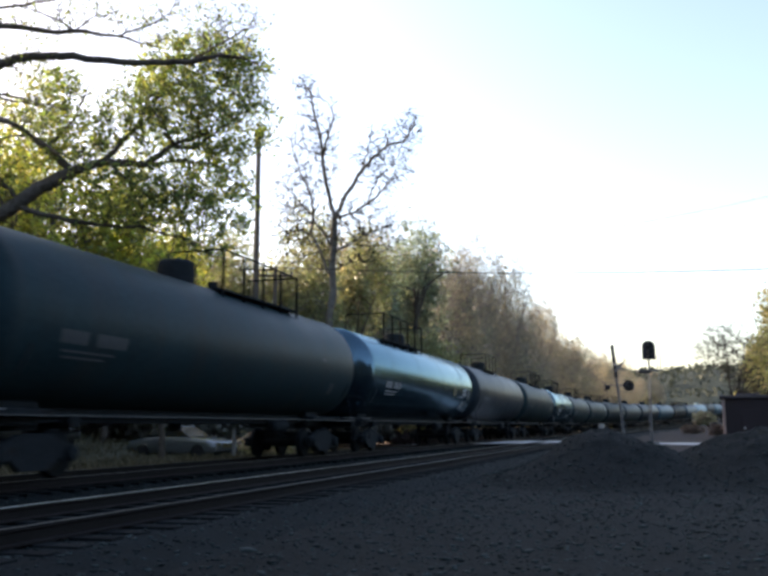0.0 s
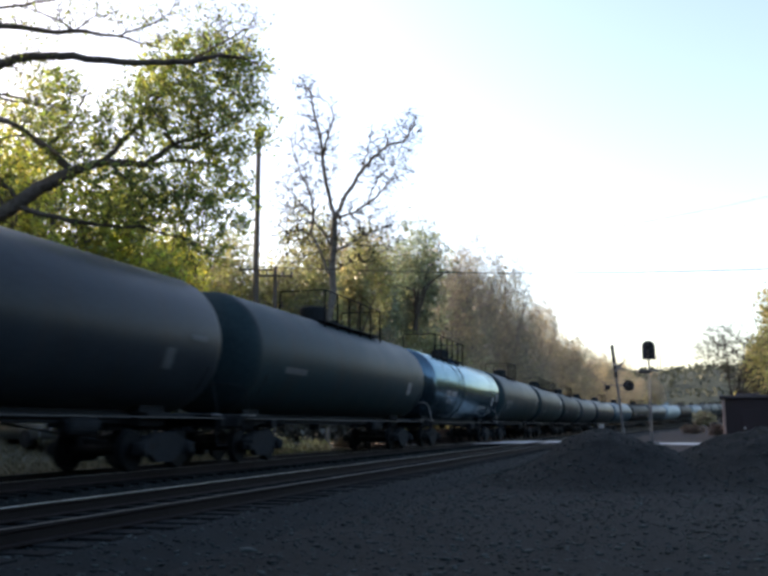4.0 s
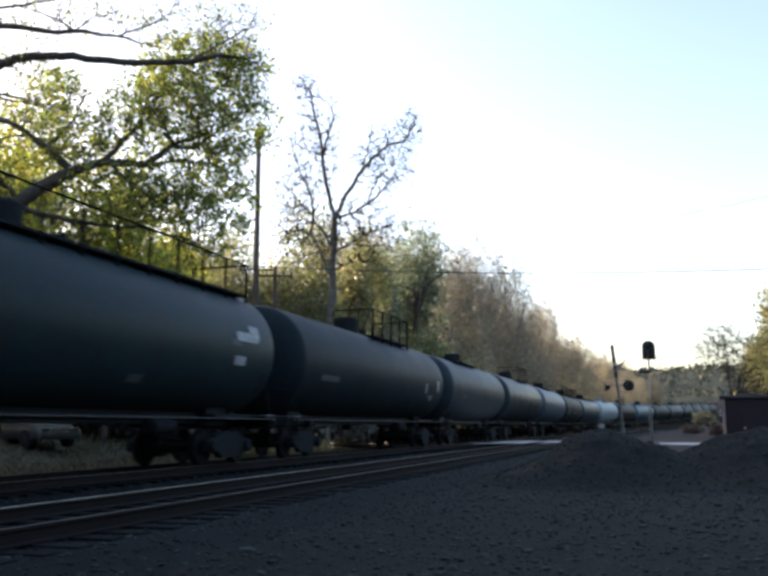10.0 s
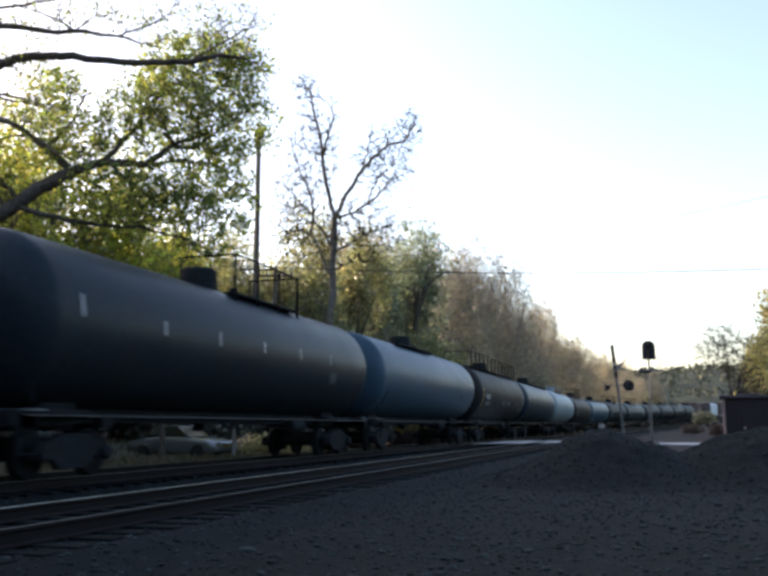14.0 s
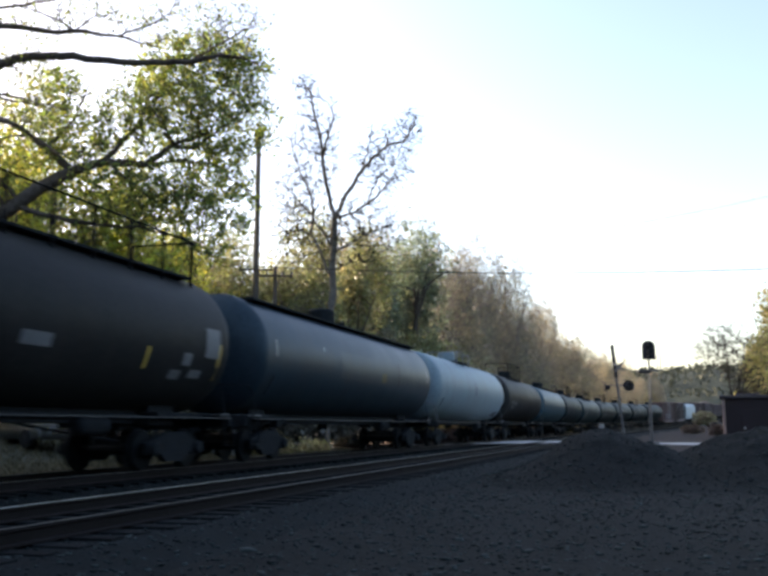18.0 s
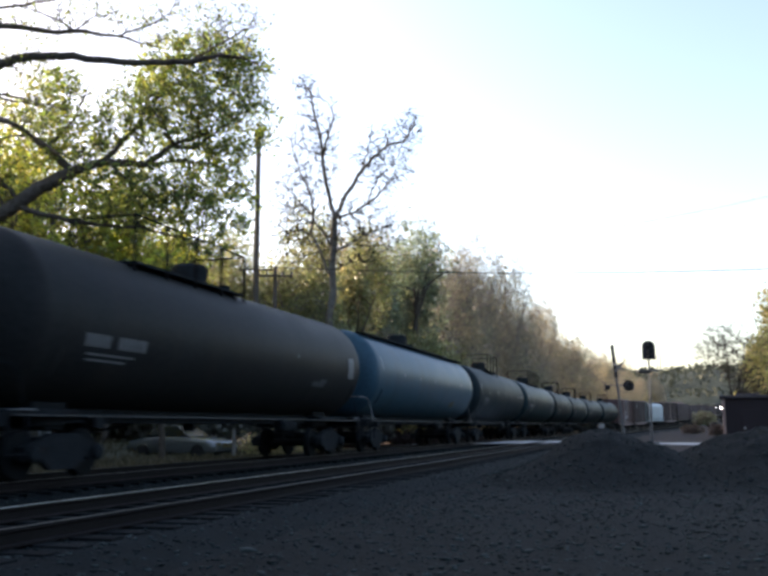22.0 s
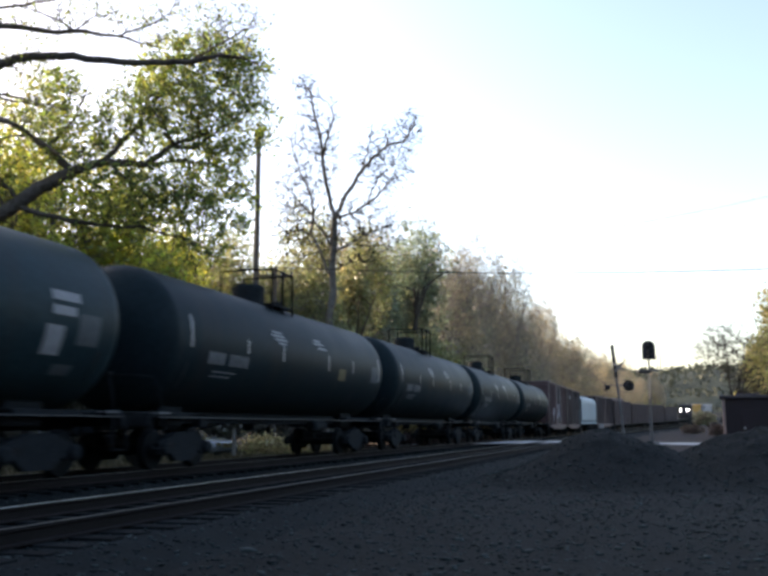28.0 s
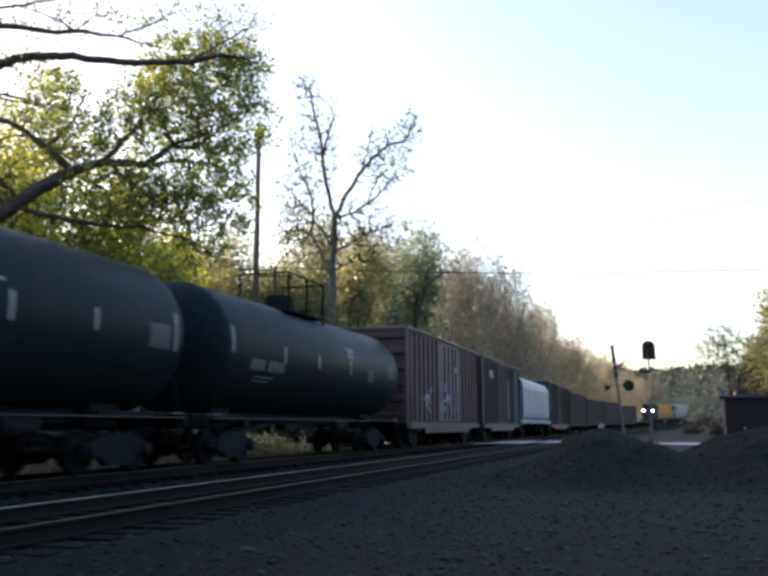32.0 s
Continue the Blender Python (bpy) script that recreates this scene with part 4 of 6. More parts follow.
def flatcar(label, length):
    car = tagged(empty("flatcar"), label, "flatcar", "cars of the freight train")
    bm = bmesh.new()
    box(bm, (0, 0, 1.02), (2.8, length - 1.1, 0.22), 0.02)
    box(bm, (0, 0, 0.80), (0.6, length - 1.4, 0.3), 0.02)
    part("deck", bm, M_STEEL, car)
    running_gear(car, length)
    return car


place(boxcar("faded red-brown ribbed boxcar with graffiti on the train", 15.45, M_BOX1, M_DOOR, marks=((-4.2, 2.0, 1.3, 1.1), (-0.5, 2.1, 2.4, 1.3), (1.2, 3.6, 0.5, 0.3), (-1.95, 2.9, 0.22, 3.5), (1.9, 2.9, 0.22, 3.5))), 398.9, 414.35)
place(boxcar("dark brown boxcar with pale door posts and a teal end", 14.2, M_BOX2, M_BOX2, teal=True, marks=((-4.0, 4.0, 1.0, 0.45), (1.6, 2.6, 0.35, 2.6))), 414.35, 428.55)
place(covered_hopper("pale blue-grey covered hopper car with black ends", 16.75), 428.55, 445.3)
place(boxcar("dark red-brown boxcar near the end of the train", 17.4, M_BOX2, M_BOX1), 445.3, 462.7)
place(gondola("high-sided rusty gondola heaped with a dark load", 18.3, 4.6, 0.8, M_GOND), 462.7, 481.0)
place(gondola("rusty gondola with a dark load", 17.0, 4.3, 0.3, M_GOND), 481.0, 498.0)
place(gondola("rusty gondola with a dark load", 17.0, 4.3, 0.2, M_GOND), 498.0, 515.0)
place(gondola("rusty gondola with a dark load", 17.0, 3.9, 0.2, M_GOND), 515.0, 532.0)
place(flatcar("empty dark steel flatcar coupled before the locomotive", 18.0), 532.0, 550.0)
place(locomotive("dark-fronted yellow locomotive with two lit lamps pushing the train", 22.5, M_LOCO, M_LOCO_Y, True), 550.0, 572.5)
place(locomotive("grey locomotive coupled behind the yellow one", 22.5, M_LOCO_G, M_LOCO_G, False), 572.5, 595.0)

# ---- trees ----
def tubes(segs, sides):
    """Tapered tubes for (a, b, ra, rb) rows, as arrays."""
    a = np.array([s[0] for s in segs], float)
    b = np.array([s[1] for s in segs], float)
    ra = np.array([s[2] for s in segs])[:, None, None]
    rb = np.array([s[3] for s in segs])[:, None, None]
    d = b - a
    d /= np.linalg.norm(d, axis=1, keepdims=True) + 1e-9
    up = np.where(np.abs(d[:, 2:3]) > 0.9, [[1.0, 0, 0]], [[0, 0, 1.0]])
    u = np.cross(d, up)
    u /= np.linalg.norm(u, axis=1, keepdims=True) + 1e-9
    w = np.cross(d, u)
    t = np.arange(sides) * 2 * np.pi / sides
    ring = np.cos(t)[None, :, None] * u[:, None, :] + np.sin(t)[None, :, None] * w[:, None, :]
    v = np.concatenate([a[:, None, :] + ring * ra, b[:, None, :] + ring * rb], axis=1)
    i = np.arange(sides)
    j = (i + 1) % sides
    q = np.stack([i, j, j + sides, i + sides], axis=1)
    base = (np.arange(len(segs)) * 2 * sides)[:, None, None]
    return v.reshape(-1, 3), (q[None] + base).reshape(-1, 4)


def leaves(centres, size, rng, stretch=1.6, droop=0.0):
    n = len(centres)
    a = rng.normal(size=(n, 3))
    a[:, 2] -= droop
    a /= np.linalg.norm(a, axis=1, keepdims=True)
    b = np.cross(a, rng.normal(size=(n, 3)))
    b /= np.linalg.norm(b, axis=1, keepdims=True)
    s = size * rng.uniform(0.6, 1.35, (n, 1))
    c = np.asarray(centres)
    n_ = np.cross(a, b)
    v = np.stack([c - a * s * stretch / 2, c + b * s / 2 + n_ * s * 0.12, c + a * s * stretch / 2, c - b * s / 2 + n_ * s * 0.12], axis=1)
    return v.reshape(-1, 3), np.arange(n * 4).reshape(n, 4)


def in_blob(rng, blobs, n, shell=0.35):
    """Points in a union of ellipsoids (centre, radii), more of them near the skin."""
    w = np.array([b[1][0] * b[1][1] * b[1][2] for b in blobs]) ** 0.7
    k = rng.choice(len(blobs), n, p=w / w.sum())
    d = rng.normal(size=(n, 3))
    d /= np.linalg.norm(d, axis=1, keepdims=True)
    r = rng.uniform(0, 1, (n, 1)) ** shell
    r *= rng.uniform(0.78, 1.18, (n, 1))
    c = np.array([b[0] for b in blobs], float)[k]
    return c + d * r * np.array([b[1] for b in blobs], float)[k]


def grow(limbs, blobs, rng, n1, n2, n3, r1=0.06, twig=0.008, up=0.15):
    """Branches from guided limbs [(points, r0, r1)] out to points scattered in the crown, in three orders."""
    segs, npos, nrad = [], [], []
    for pts, ra, rb in limbs:
        pts = [np.array(p, float) for p in pts]
        fine = []
        for p, q in zip(pts, pts[1:]):
            for i in range(4):
                fine.append(p + (q - p) * i / 4 + rng.normal(size=3) * min(0.05, 0.02 * np.linalg.norm(q - p)))
        fine.append(pts[-1])
        m = len(fine) - 1
        for i in range(m):
            r_a, r_b = ra + (rb - ra) * i / m, ra + (rb - ra) * (i + 1) / m
            segs.append((fine[i], fine[i + 1], r_a, r_b))
            npos.append(fine[i + 1])
            nrad.append(r_b)
    tips = []
    root = np.array(limbs[0][0][-1], float)
    for order, n in enumerate((n1, n2, n3)):
        tg = in_blob(rng, blobs, n, 0.55 if order == 0 else 0.4)
        tg = tg[np.argsort(np.linalg.norm(tg - root, axis=1))]
        P, R = np.array(npos), np.array(nrad)
        if order:
            P, R = P[-4000:], R[-4000:]
        for t in tg:
            # prefers to leave from below the target
            dd = np.linalg.norm(P - t, axis=1) + 0.8 * np.maximum(0, P[:, 2] - t[2])
            i = int(np.argmin(dd))
            p, r = P[i], min(R[i] * 0.7, (r1, r1 * 0.38, twig * 1.4)[order])
            ln = np.linalg.norm(t - p)
            if ln < 0.05:
                continue
            k = (5, 4, 3)[order]
            prev, rp = p, r
            bend = rng.normal(size=3) * 0.10 * ln + np.array([0, 0, up * ln])
            for j in range(1, k + 1):
                f = j / k
                q = p + (t - p) * f + bend * math.sin(math.pi * f) * 0.6 + rng.normal(size=3) * 0.02 * ln
                rq = max(twig * 0.6, r * (1 - 0.75 * f))
                segs.append((prev, q, rp, rq))
                npos.append(q)
                nrad.append(rq)
                prev, rp = q, rq
            tips.append((p, prev, order))
    return segs, tips


def tree(name, label, limbs, blobs, seed, n=(30, 160, 700), leaf=None, n_leaf=6, size=0.10, spread=0.25, bark=None, r1=0.06, twig=0.008, category="tree", bare=0.0, droop=0.0, up=0.15, group="trees beside the line", trunk_bark=None):
    rng = np.random.default_rng(seed)
    segs, tips = grow(limbs, blobs, rng, *n, r1=r1, twig=twig, up=up)
    th = tagged(empty(name), label, category, group)
    base = Vector(limbs[0][0][0])
    th.location = base
    thick = [s for s in segs if s[2] > 0.045]
    thin = [s for s in segs if s[2] <= 0.045]
    o = np.array(base)
    if thick:
        v, q = tubes(thick, 8)
        mesh_fast("trunk", v - o, q, trunk_bark or bark or M_BARK, th, smooth=True)
    if thin:
        v, q = tubes(thin, 3)
        tagged(mesh_fast("brushwood", v - o, q, bark or M_BARK, th), kind="stuff")
    if leaf:
        cs = []
        for p, t, order in tips:
            if order == 0 or rng.uniform() < bare:
                continue
            m = n_leaf if order == 2 else n_leaf // 2
            f = rng.uniform(0.45, 1.08, (m, 1))
            cs.append(p + (t - p) * f + rng.normal(size=(m, 3)) * spread)
        v, q = leaves(np.concatenate(cs), size, rng, droop=droop)
        mesh_fast("crown", v - o, q, leaf, th)
    return th


def simple_tree(name, label, x, y, h, w, seed, leaf=None, low=0.3, lean=0.0, **kw):
    """A tree from its place, height and crown width; a short trunk that forks."""
    rng = random.Random(seed)
    z = ground_z(x, y) - 0.1
    f = h * rng.uniform(low, low + 0.1)
    r = 0.011 * h + 0.04
    top = (x + lean + rng.uniform(-0.3, 0.3), y + rng.uniform(-0.3, 0.3), z + f)
    limbs = [([(x, y, z), (x + lean * 0.4, y, z + f * 0.5), top], r, r * 0.72)]
    for k in range(4):
        a = rng.uniform(0, 6.28)
        e = (top[0] + w * 0.30 * math.cos(a), top[1] + w * 0.30 * math.sin(a), z + h * rng.uniform(0.62, 0.85))
        mid = tuple(top[i] + (e[i] - top[i]) * 0.45 + (0, 0, 0.06 * h)[i] for i in range(3))
        limbs.append(([top, mid, e], r * 0.55, r * 0.14))
    blobs = []
    for k in range(5):
        a = rng.uniform(0, 6.28)
        zz = z + h * rng.uniform(low + 0.15, 0.80)
        s = 1.0 - 0.45 * max(0, (zz - z) / h - 0.5) * 2
        blobs.append(((x + lean + w * 0.24 * s * math.cos(a), y + w * 0.24 * s * math.sin(a), zz), (w * 0.28 * s, w * 0.28 * s, h * 0.20)))
    blobs.append(((x + lean, y, z + h * 0.80), (w * 0.22, w * 0.22, h * 0.19)))
    return tree(name, label, limbs, blobs, seed, leaf=leaf, **kw)


# the spreading tree just beyond the train
tree("maple_tree", "spreading tree with fresh yellow-green spring leaves", [
    ([(-22.6, 20.8, -0.3), (-22.0, 21.2, 4.2), (-20.3, 21.9, 7.1), (-18.8, 22.4, 8.3), (-17.57, 22.76, 8.96)], 0.34, 0.20),
    ([(-17.57, 22.76, 8.96), (-16.62, 23.06, 9.28), (-15.4, 23.4, 9.15), (-14.6, 23.7, 9.8), (-13.6, 24.2, 10.3)], 0.17, 0.06),
    ([(-17.57, 22.76, 8.96), (-18.5, 22.45, 9.75), (-19.3, 22.2, 10.4), (-20.9, 21.7, 11.2)], 0.12, 0.07),
    ([(-20.4, 21.9, 11.5), (-19.2, 22.24, 11.28), (-18.3, 22.5, 11.0), (-17.4, 22.8, 11.2)], 0.05, 0.02),
    ([(-15.1, 23.7, 12.3), (-13.9, 24.1, 13.25), (-13.0, 24.4, 14.1), (-12.2, 24.7, 13.95)], 0.035, 0.012),
    ([(-13.7, 24.0, 12.5), (-13.5, 24.2, 13.5), (-14.1, 24.1, 14.5)], 0.03, 0.012),
    ([(-16.6, 23.06, 9.3), (-15.8, 23.6, 10.6), (-15.4, 23.5, 11.5), (-13.7, 24.0, 12.5)], 0.09, 0.025),
    ([(-14.6, 23.7, 9.8), (-13.97, 23.9, 9.7), (-12.8, 24.26, 10.7), (-11.95, 24.5, 11.2)], 0.07, 0.02),
    ([(-16.6, 23.06, 9.28), (-15.7, 23.3, 8.5), (-15.0, 23.6, 7.9), (-13.7, 24.0, 7.1)], 0.07, 0.02),
    ([(-15.4, 23.4, 9.15), (-14.2, 23.8, 9.3), (-13.25, 24.1, 9.2), (-12.2, 24.45, 8.2)], 0.06, 0.02),
    ([(-18.3, 22.4, 9.75), (-17.6, 22.8, 10.8), (-17.2, 22.9, 12.0)], 0.06, 0.02),
    ([(-19.4, 22.1, 7.9), (-17.6, 22.9, 7.3), (-15.6, 23.6, 7.2), (-13.9, 24.0, 6.6)], 0.09, 0.03)],
    [((-15.2, 23.7, 10.9), (2.3, 2.0, 1.6)), ((-12.9, 24.5, 10.8), (1.6, 1.5, 2.0)), ((-17.9, 22.8, 10.2), (1.6, 1.5, 1.3)), ((-15.6, 23.3, 8.2), (2.4, 1.8, 1.2)), ((-13.5, 24.2, 8.0), (1.7, 1.6, 2.2)), ((-14.3, 24.2, 12.6), (2.2, 1.8, 1.1)), ((-20.2, 22.0, 8.9), (1.1, 1.0, 1.3)), ((-18.2, 22.6, 11.9), (1.0, 0.9, 0.6)), ((-12.8, 24.6, 12.8), (1.2, 1.1, 0.8))],
    11, n=(90, 520, 2600), leaf=M_LEAF_BIG, n_leaf=11, size=0.078, spread=0.11, r1=0.06, twig=0.010, droop=0.5)
# bare branches overhead, of a tree out of view
tree("budding_tree", "nearly bare tree with long dark branches", [
    ([(-19.5, 11.5, -0.3), (-19.0, 11.8, 4.0), (-17.5, 12.4, 7.2)], 0.30, 0.20),
    ([(-17.5, 12.4, 7.2), (-15.2, 13.1, 7.9), (-12.61, 13.84, 8.25), (-12.0, 14.0, 8.42), (-11.19, 14.29, 8.40), (-9.9, 14.7, 8.30), (-8.9, 15.0, 8.28), (-8.35, 15.2, 8.45), (-7.9, 15.3, 8.36)], 0.13, 0.035),
    ([(-17.5, 12.4, 7.2), (-15.4, 13.0, 8.8), (-12.67, 13.82, 9.00), (-11.2, 14.3, 8.98), (-10.3, 14.58, 8.86), (-9.6, 14.8, 8.62)], 0.09, 0.02),
    ([(-10.3, 14.58, 8.86), (-9.75, 14.75, 9.1), (-9.35, 14.9, 9.35), (-9.2, 14.9, 9.7)], 0.03, 0.010),
    ([(-11.2, 14.3, 8.98), (-11.6, 14.2, 9.25), (-12.2, 14.0, 9.5), (-12.9, 13.8, 9.75)], 0.028, 0.012),
    ([(-11.2, 14.3, 8.98), (-10.9, 14.4, 9.25), (-10.4, 14.6, 9.45)], 0.022, 0.009),
    ([(-8.9, 15.0, 8.28), (-8.3, 15.2, 8.7), (-7.75, 15.4, 9.05), (-7.6, 15.4, 9.45)], 0.03, 0.010),
    ([(-7.9, 15.3, 8.36), (-7.6, 15.4, 8.25), (-7.35, 15.5, 7.95)], 0.026, 0.010),
    ([(-15.2, 13.1, 7.9), (-13.4, 13.7, 7.75), (-12.2, 14.0, 7.55), (-11.5, 14.3, 7.35)], 0.06, 0.015),
    ([(-15.2, 13.1, 7.4), (-13.3, 13.7, 7.35), (-12.2, 14.0, 6.95), (-11.4, 14.3, 6.35)], 0.06, 0.03),
    ([(-15.4, 13.0, 8.8), (-12.2, 14.0, 9.6), (-11.3, 14.3, 9.75), (-10.2, 14.6, 9.75)], 0.05, 0.015)],
    [((-11.5, 14.2, 9.3), (1.7, 0.9, 0.6)), ((-9.4, 14.8, 9.2), (1.6, 0.8, 0.6)), ((-12.3, 14.0, 8.3), (1.1, 0.8, 0.5)), ((-12.0, 14.1, 7.3), (0.9, 0.7, 0.6)), ((-8.2, 15.2, 9.0), (1.0, 0.7, 0.7))],
    5, n=(46, 300, 1500), leaf=M_LEAF_BIG, n_leaf=2, size=0.045, spread=0.06, r1=0.020, twig=0.0075, bare=0.4)
# the tall pale tree
tree("sycamore_tree", "tall bare sycamore with pale twisting limbs", [
    ([(-18.3, 46.6, 0.2), (-18.0, 46.7, 7.3), (-17.84, 46.8, 13.1)], 0.27, 0.20),
    ([(-17.84, 46.8, 13.1), (-18.32, 46.7, 15.2), (-18.55, 46.6, 17.05), (-18.75, 46.6, 18.6), (-19.1, 46.5, 19.7), (-19.25, 46.4, 20.95), (-19.9, 46.3, 22.0)], 0.13, 0.035),
    ([(-18.52, 46.6, 17.0), (-18.35, 46.8, 18.1), (-17.98, 46.9, 19.3), (-18.1, 46.9, 20.2), (-17.7, 46.9, 20.5)], 0.08, 0.03),
    ([(-19.15, 46.5, 20.8), (-18.6, 46.5, 20.6), (-18.1, 46.6, 20.2)], 0.04, 0.02),
    ([(-17.84, 46.8, 13.1), (-17.18, 47.0, 14.7), (-16.27, 47.2, 16.1), (-15.5, 47.4, 17.05), (-14.6, 47.6, 17.7), (-13.87, 47.8, 17.8), (-13.4, 47.9, 18.6), (-13.15, 48.0, 19.5)], 0.13, 0.035),
    ([(-16.27, 47.2, 16.1), (-15.95, 47.2, 17.2), (-15.75, 47.3, 18.3), (-15.6, 47.3, 19.0)], 0.055, 0.02),
    ([(-17.8, 46.8, 13.2), (-16.72, 47.1, 13.6), (-15.5, 47.5, 14.5), (-14.6, 47.6, 15.5), (-13.4, 47.8, 15.95)], 0.09, 0.025),
    ([(-16.0, 47.3, 14.2), (-15.4, 47.4, 15.6), (-14.4, 47.6, 16.6)], 0.05, 0.02),
    ([(-18.0, 46.7, 11.5), (-19.18, 46.5, 13.5), (-20.1, 46.3, 14.5), (-20.7, 46.2, 15.2)], 0.07, 0.02),
    ([(-18.1, 46.7, 10.0), (-19.1, 46.5, 12.3), (-19.2, 46.4, 14.7), (-20.0, 46.3, 16.6), (-20.4, 46.2, 17.9)], 0.09, 0.025),
    ([(-18.55, 46.6, 17.05), (-19.85, 46.4, 17.6), (-20.55, 46.3, 18.3)], 0.055, 0.02),
    ([(-17.9, 46.7, 11.0), (-16.2, 47.2, 12.2), (-14.6, 47.5, 12.8)], 0.07, 0.03)],
    [((-18.9, 46.4, 17.3), (1.9, 1.4, 3.6)), ((-19.6, 46.3, 21.3), (1.0, 0.8, 1.2)), ((-15.0, 47.4, 16.6), (2.1, 1.5, 2.2)), ((-20.2, 46.1, 13.8), (1.8, 1.4, 3.4)), ((-16.3, 47, 12.6), (2.8, 1.6, 2.2)), ((-13.6, 47.8, 18.6), (1.0, 0.9, 1.3))],
    21, n=(120, 900, 5200), bark=M_BARK_DARK, r1=0.062, twig=0.021, up=0.25, trunk_bark=M_BARK_GREY).location.z -= 0.3

# the wood along the far side of the line
SINGLE = (
    # kind, x, y, height, width
    ("yellow", -22.5, 32.0, 11.5, 6.0), ("yellow", -22.9, 44.0, 9.0, 4.6), ("yellow", -27.5, 33.0, 13.0, 7.0), ("yellow", -25.3, 31.0, 13.0, 6.5), ("yellow", -24.6, 47.0, 10.5, 5.0),
    ("yellow", -26.4, 43.5, 12.0, 5.5), ("olive", -25.5, 42.0, 12.0, 7.0), ("yellow", -29.0, 22.0, 12.0, 7.0), ("yellow", -26.0, 16.0, 12.0, 6.5),
    # this row stands out of view, added to shade the near ground
    ("olive", -25.0, 8.0, 13.0, 8.0), ("olive", -26.0, -2.0, 13.0, 8.0), ("olive", -25.0, -13.0, 13.0, 8.0), ("olive", -26.0, -24.0, 13.0, 8.0), ("olive", -25.0, -36.0, 13.0, 8.0),
    ("budding", -20.6, 48.5, 15.6, 6.5), ("budding", -19.0, 55.0, 15.0, 6.0), ("gold", -25.8, 30.6, 16.0, 7.0), ("gold", -23.6, 25.6, 13.8, 7.0), ("gold", -23.4, 33.5, 14.5, 6.0), ("dark", -22.4, 66.0, 16.8, 7.5), ("budding", -23.5, 46.0, 13.5, 6.5), ("budding", -22.5, 50.0, 12.5, 6.5), ("olive", -18.8, 53.0, 12.0, 6.0), ("dark", -21.0, 61.0, 14.5, 6.5), ("dark", -19.8, 71.5, 20.0, 10.5), ("olive", -17.6, 66.0, 9.0, 6.0), ("bare", -20.3, 100.0, 25.0, 9.0), ("bare", -18.6, 112.0, 24.5, 9.0), ("bare", -20.4, 92.0, 21.5, 7.0), ("gold", -22.6, 36.0, 12.0, 6.5), ("yellow", -17.6, 28.6, 8.4, 4.6))
LOOK = {
    "olive": ("olive-green budding tree at the edge of the wood", dict(leaf=M_LEAF_OLIVE, n=(24, 130, 900), n_leaf=6, size=0.19, spread=0.24, twig=0.012)),
    "yellow": ("young tree with sunlit yellow-green leaves", dict(leaf=M_LEAF_YEL, n=(24, 130, 900), n_leaf=5, size=0.15, spread=0.22, twig=0.010, low=0.26)),
    "budding": ("slender tree with sparse yellow-olive buds", dict(leaf=M_LEAF_BUD, n=(34, 220, 1600), n_leaf=5, size=0.125, spread=0.28, twig=0.018, low=0.15, bark=M_BARK_PALE)),
    "gold": ("tall tree with sparse sunlit yellow leaves", dict(leaf=M_LEAF_YEL, n=(30, 190, 1200), n_leaf=4, size=0.12, spread=0.25, twig=0.010, low=0.25)),
    "dark": ("full green tree standing over the railway line", dict(leaf=M_LEAF_DARK, n=(34, 210, 1500), n_leaf=8, size=0.15, spread=0.27, twig=0.018, bark=M_BARK_MID, low=0.42)),
    "twiggy": ("brown twiggy tree just coming into bud", dict(leaf=M_LEAF_BROWN, n=(26, 150, 1100), n_leaf=3, size=0.14, spread=0.28, twig=0.024, low=0.15, bark=M_BARK_PALE)),
    "bare": ("bare pale-barked tree with fine upright twigs", dict(leaf=M_LEAF_BROWN, n=(36, 260, 2200), n_leaf=2, size=0.12, spread=0.25, twig=0.026, bark=M_BARK_PALE, bare=0.4, up=0.35)),
}
PROTO_TREES = {}
for i, (kind, x, y, h, w) in enumerate(SINGLE):
    lab, kw = LOOK[kind]
    PROTO_TREES.setdefault(kind, []).append((simple_tree("tree", lab, x, y, h, w, 100 + i, **kw), h))
for i in range(3):
    for kind in ("bare", "twiggy"):
        lab, kw = LOOK[kind]
        h = 17.0 + 2 * i if kind == "bare" else 14.0 + i
        s_ = (100.0, 118.0, 140.0)[i] if kind == "bare" else (90.0, 109.0, 128.0)[i]
        x, y, _ = path(s_, -9.5 if kind == "bare" else -8.0)
        PROTO_TREES.setdefault(kind, []).append((simple_tree("tree", lab, x, y, h, 8.0, 140 + 2 * i + (kind == "bare"), **kw), h))
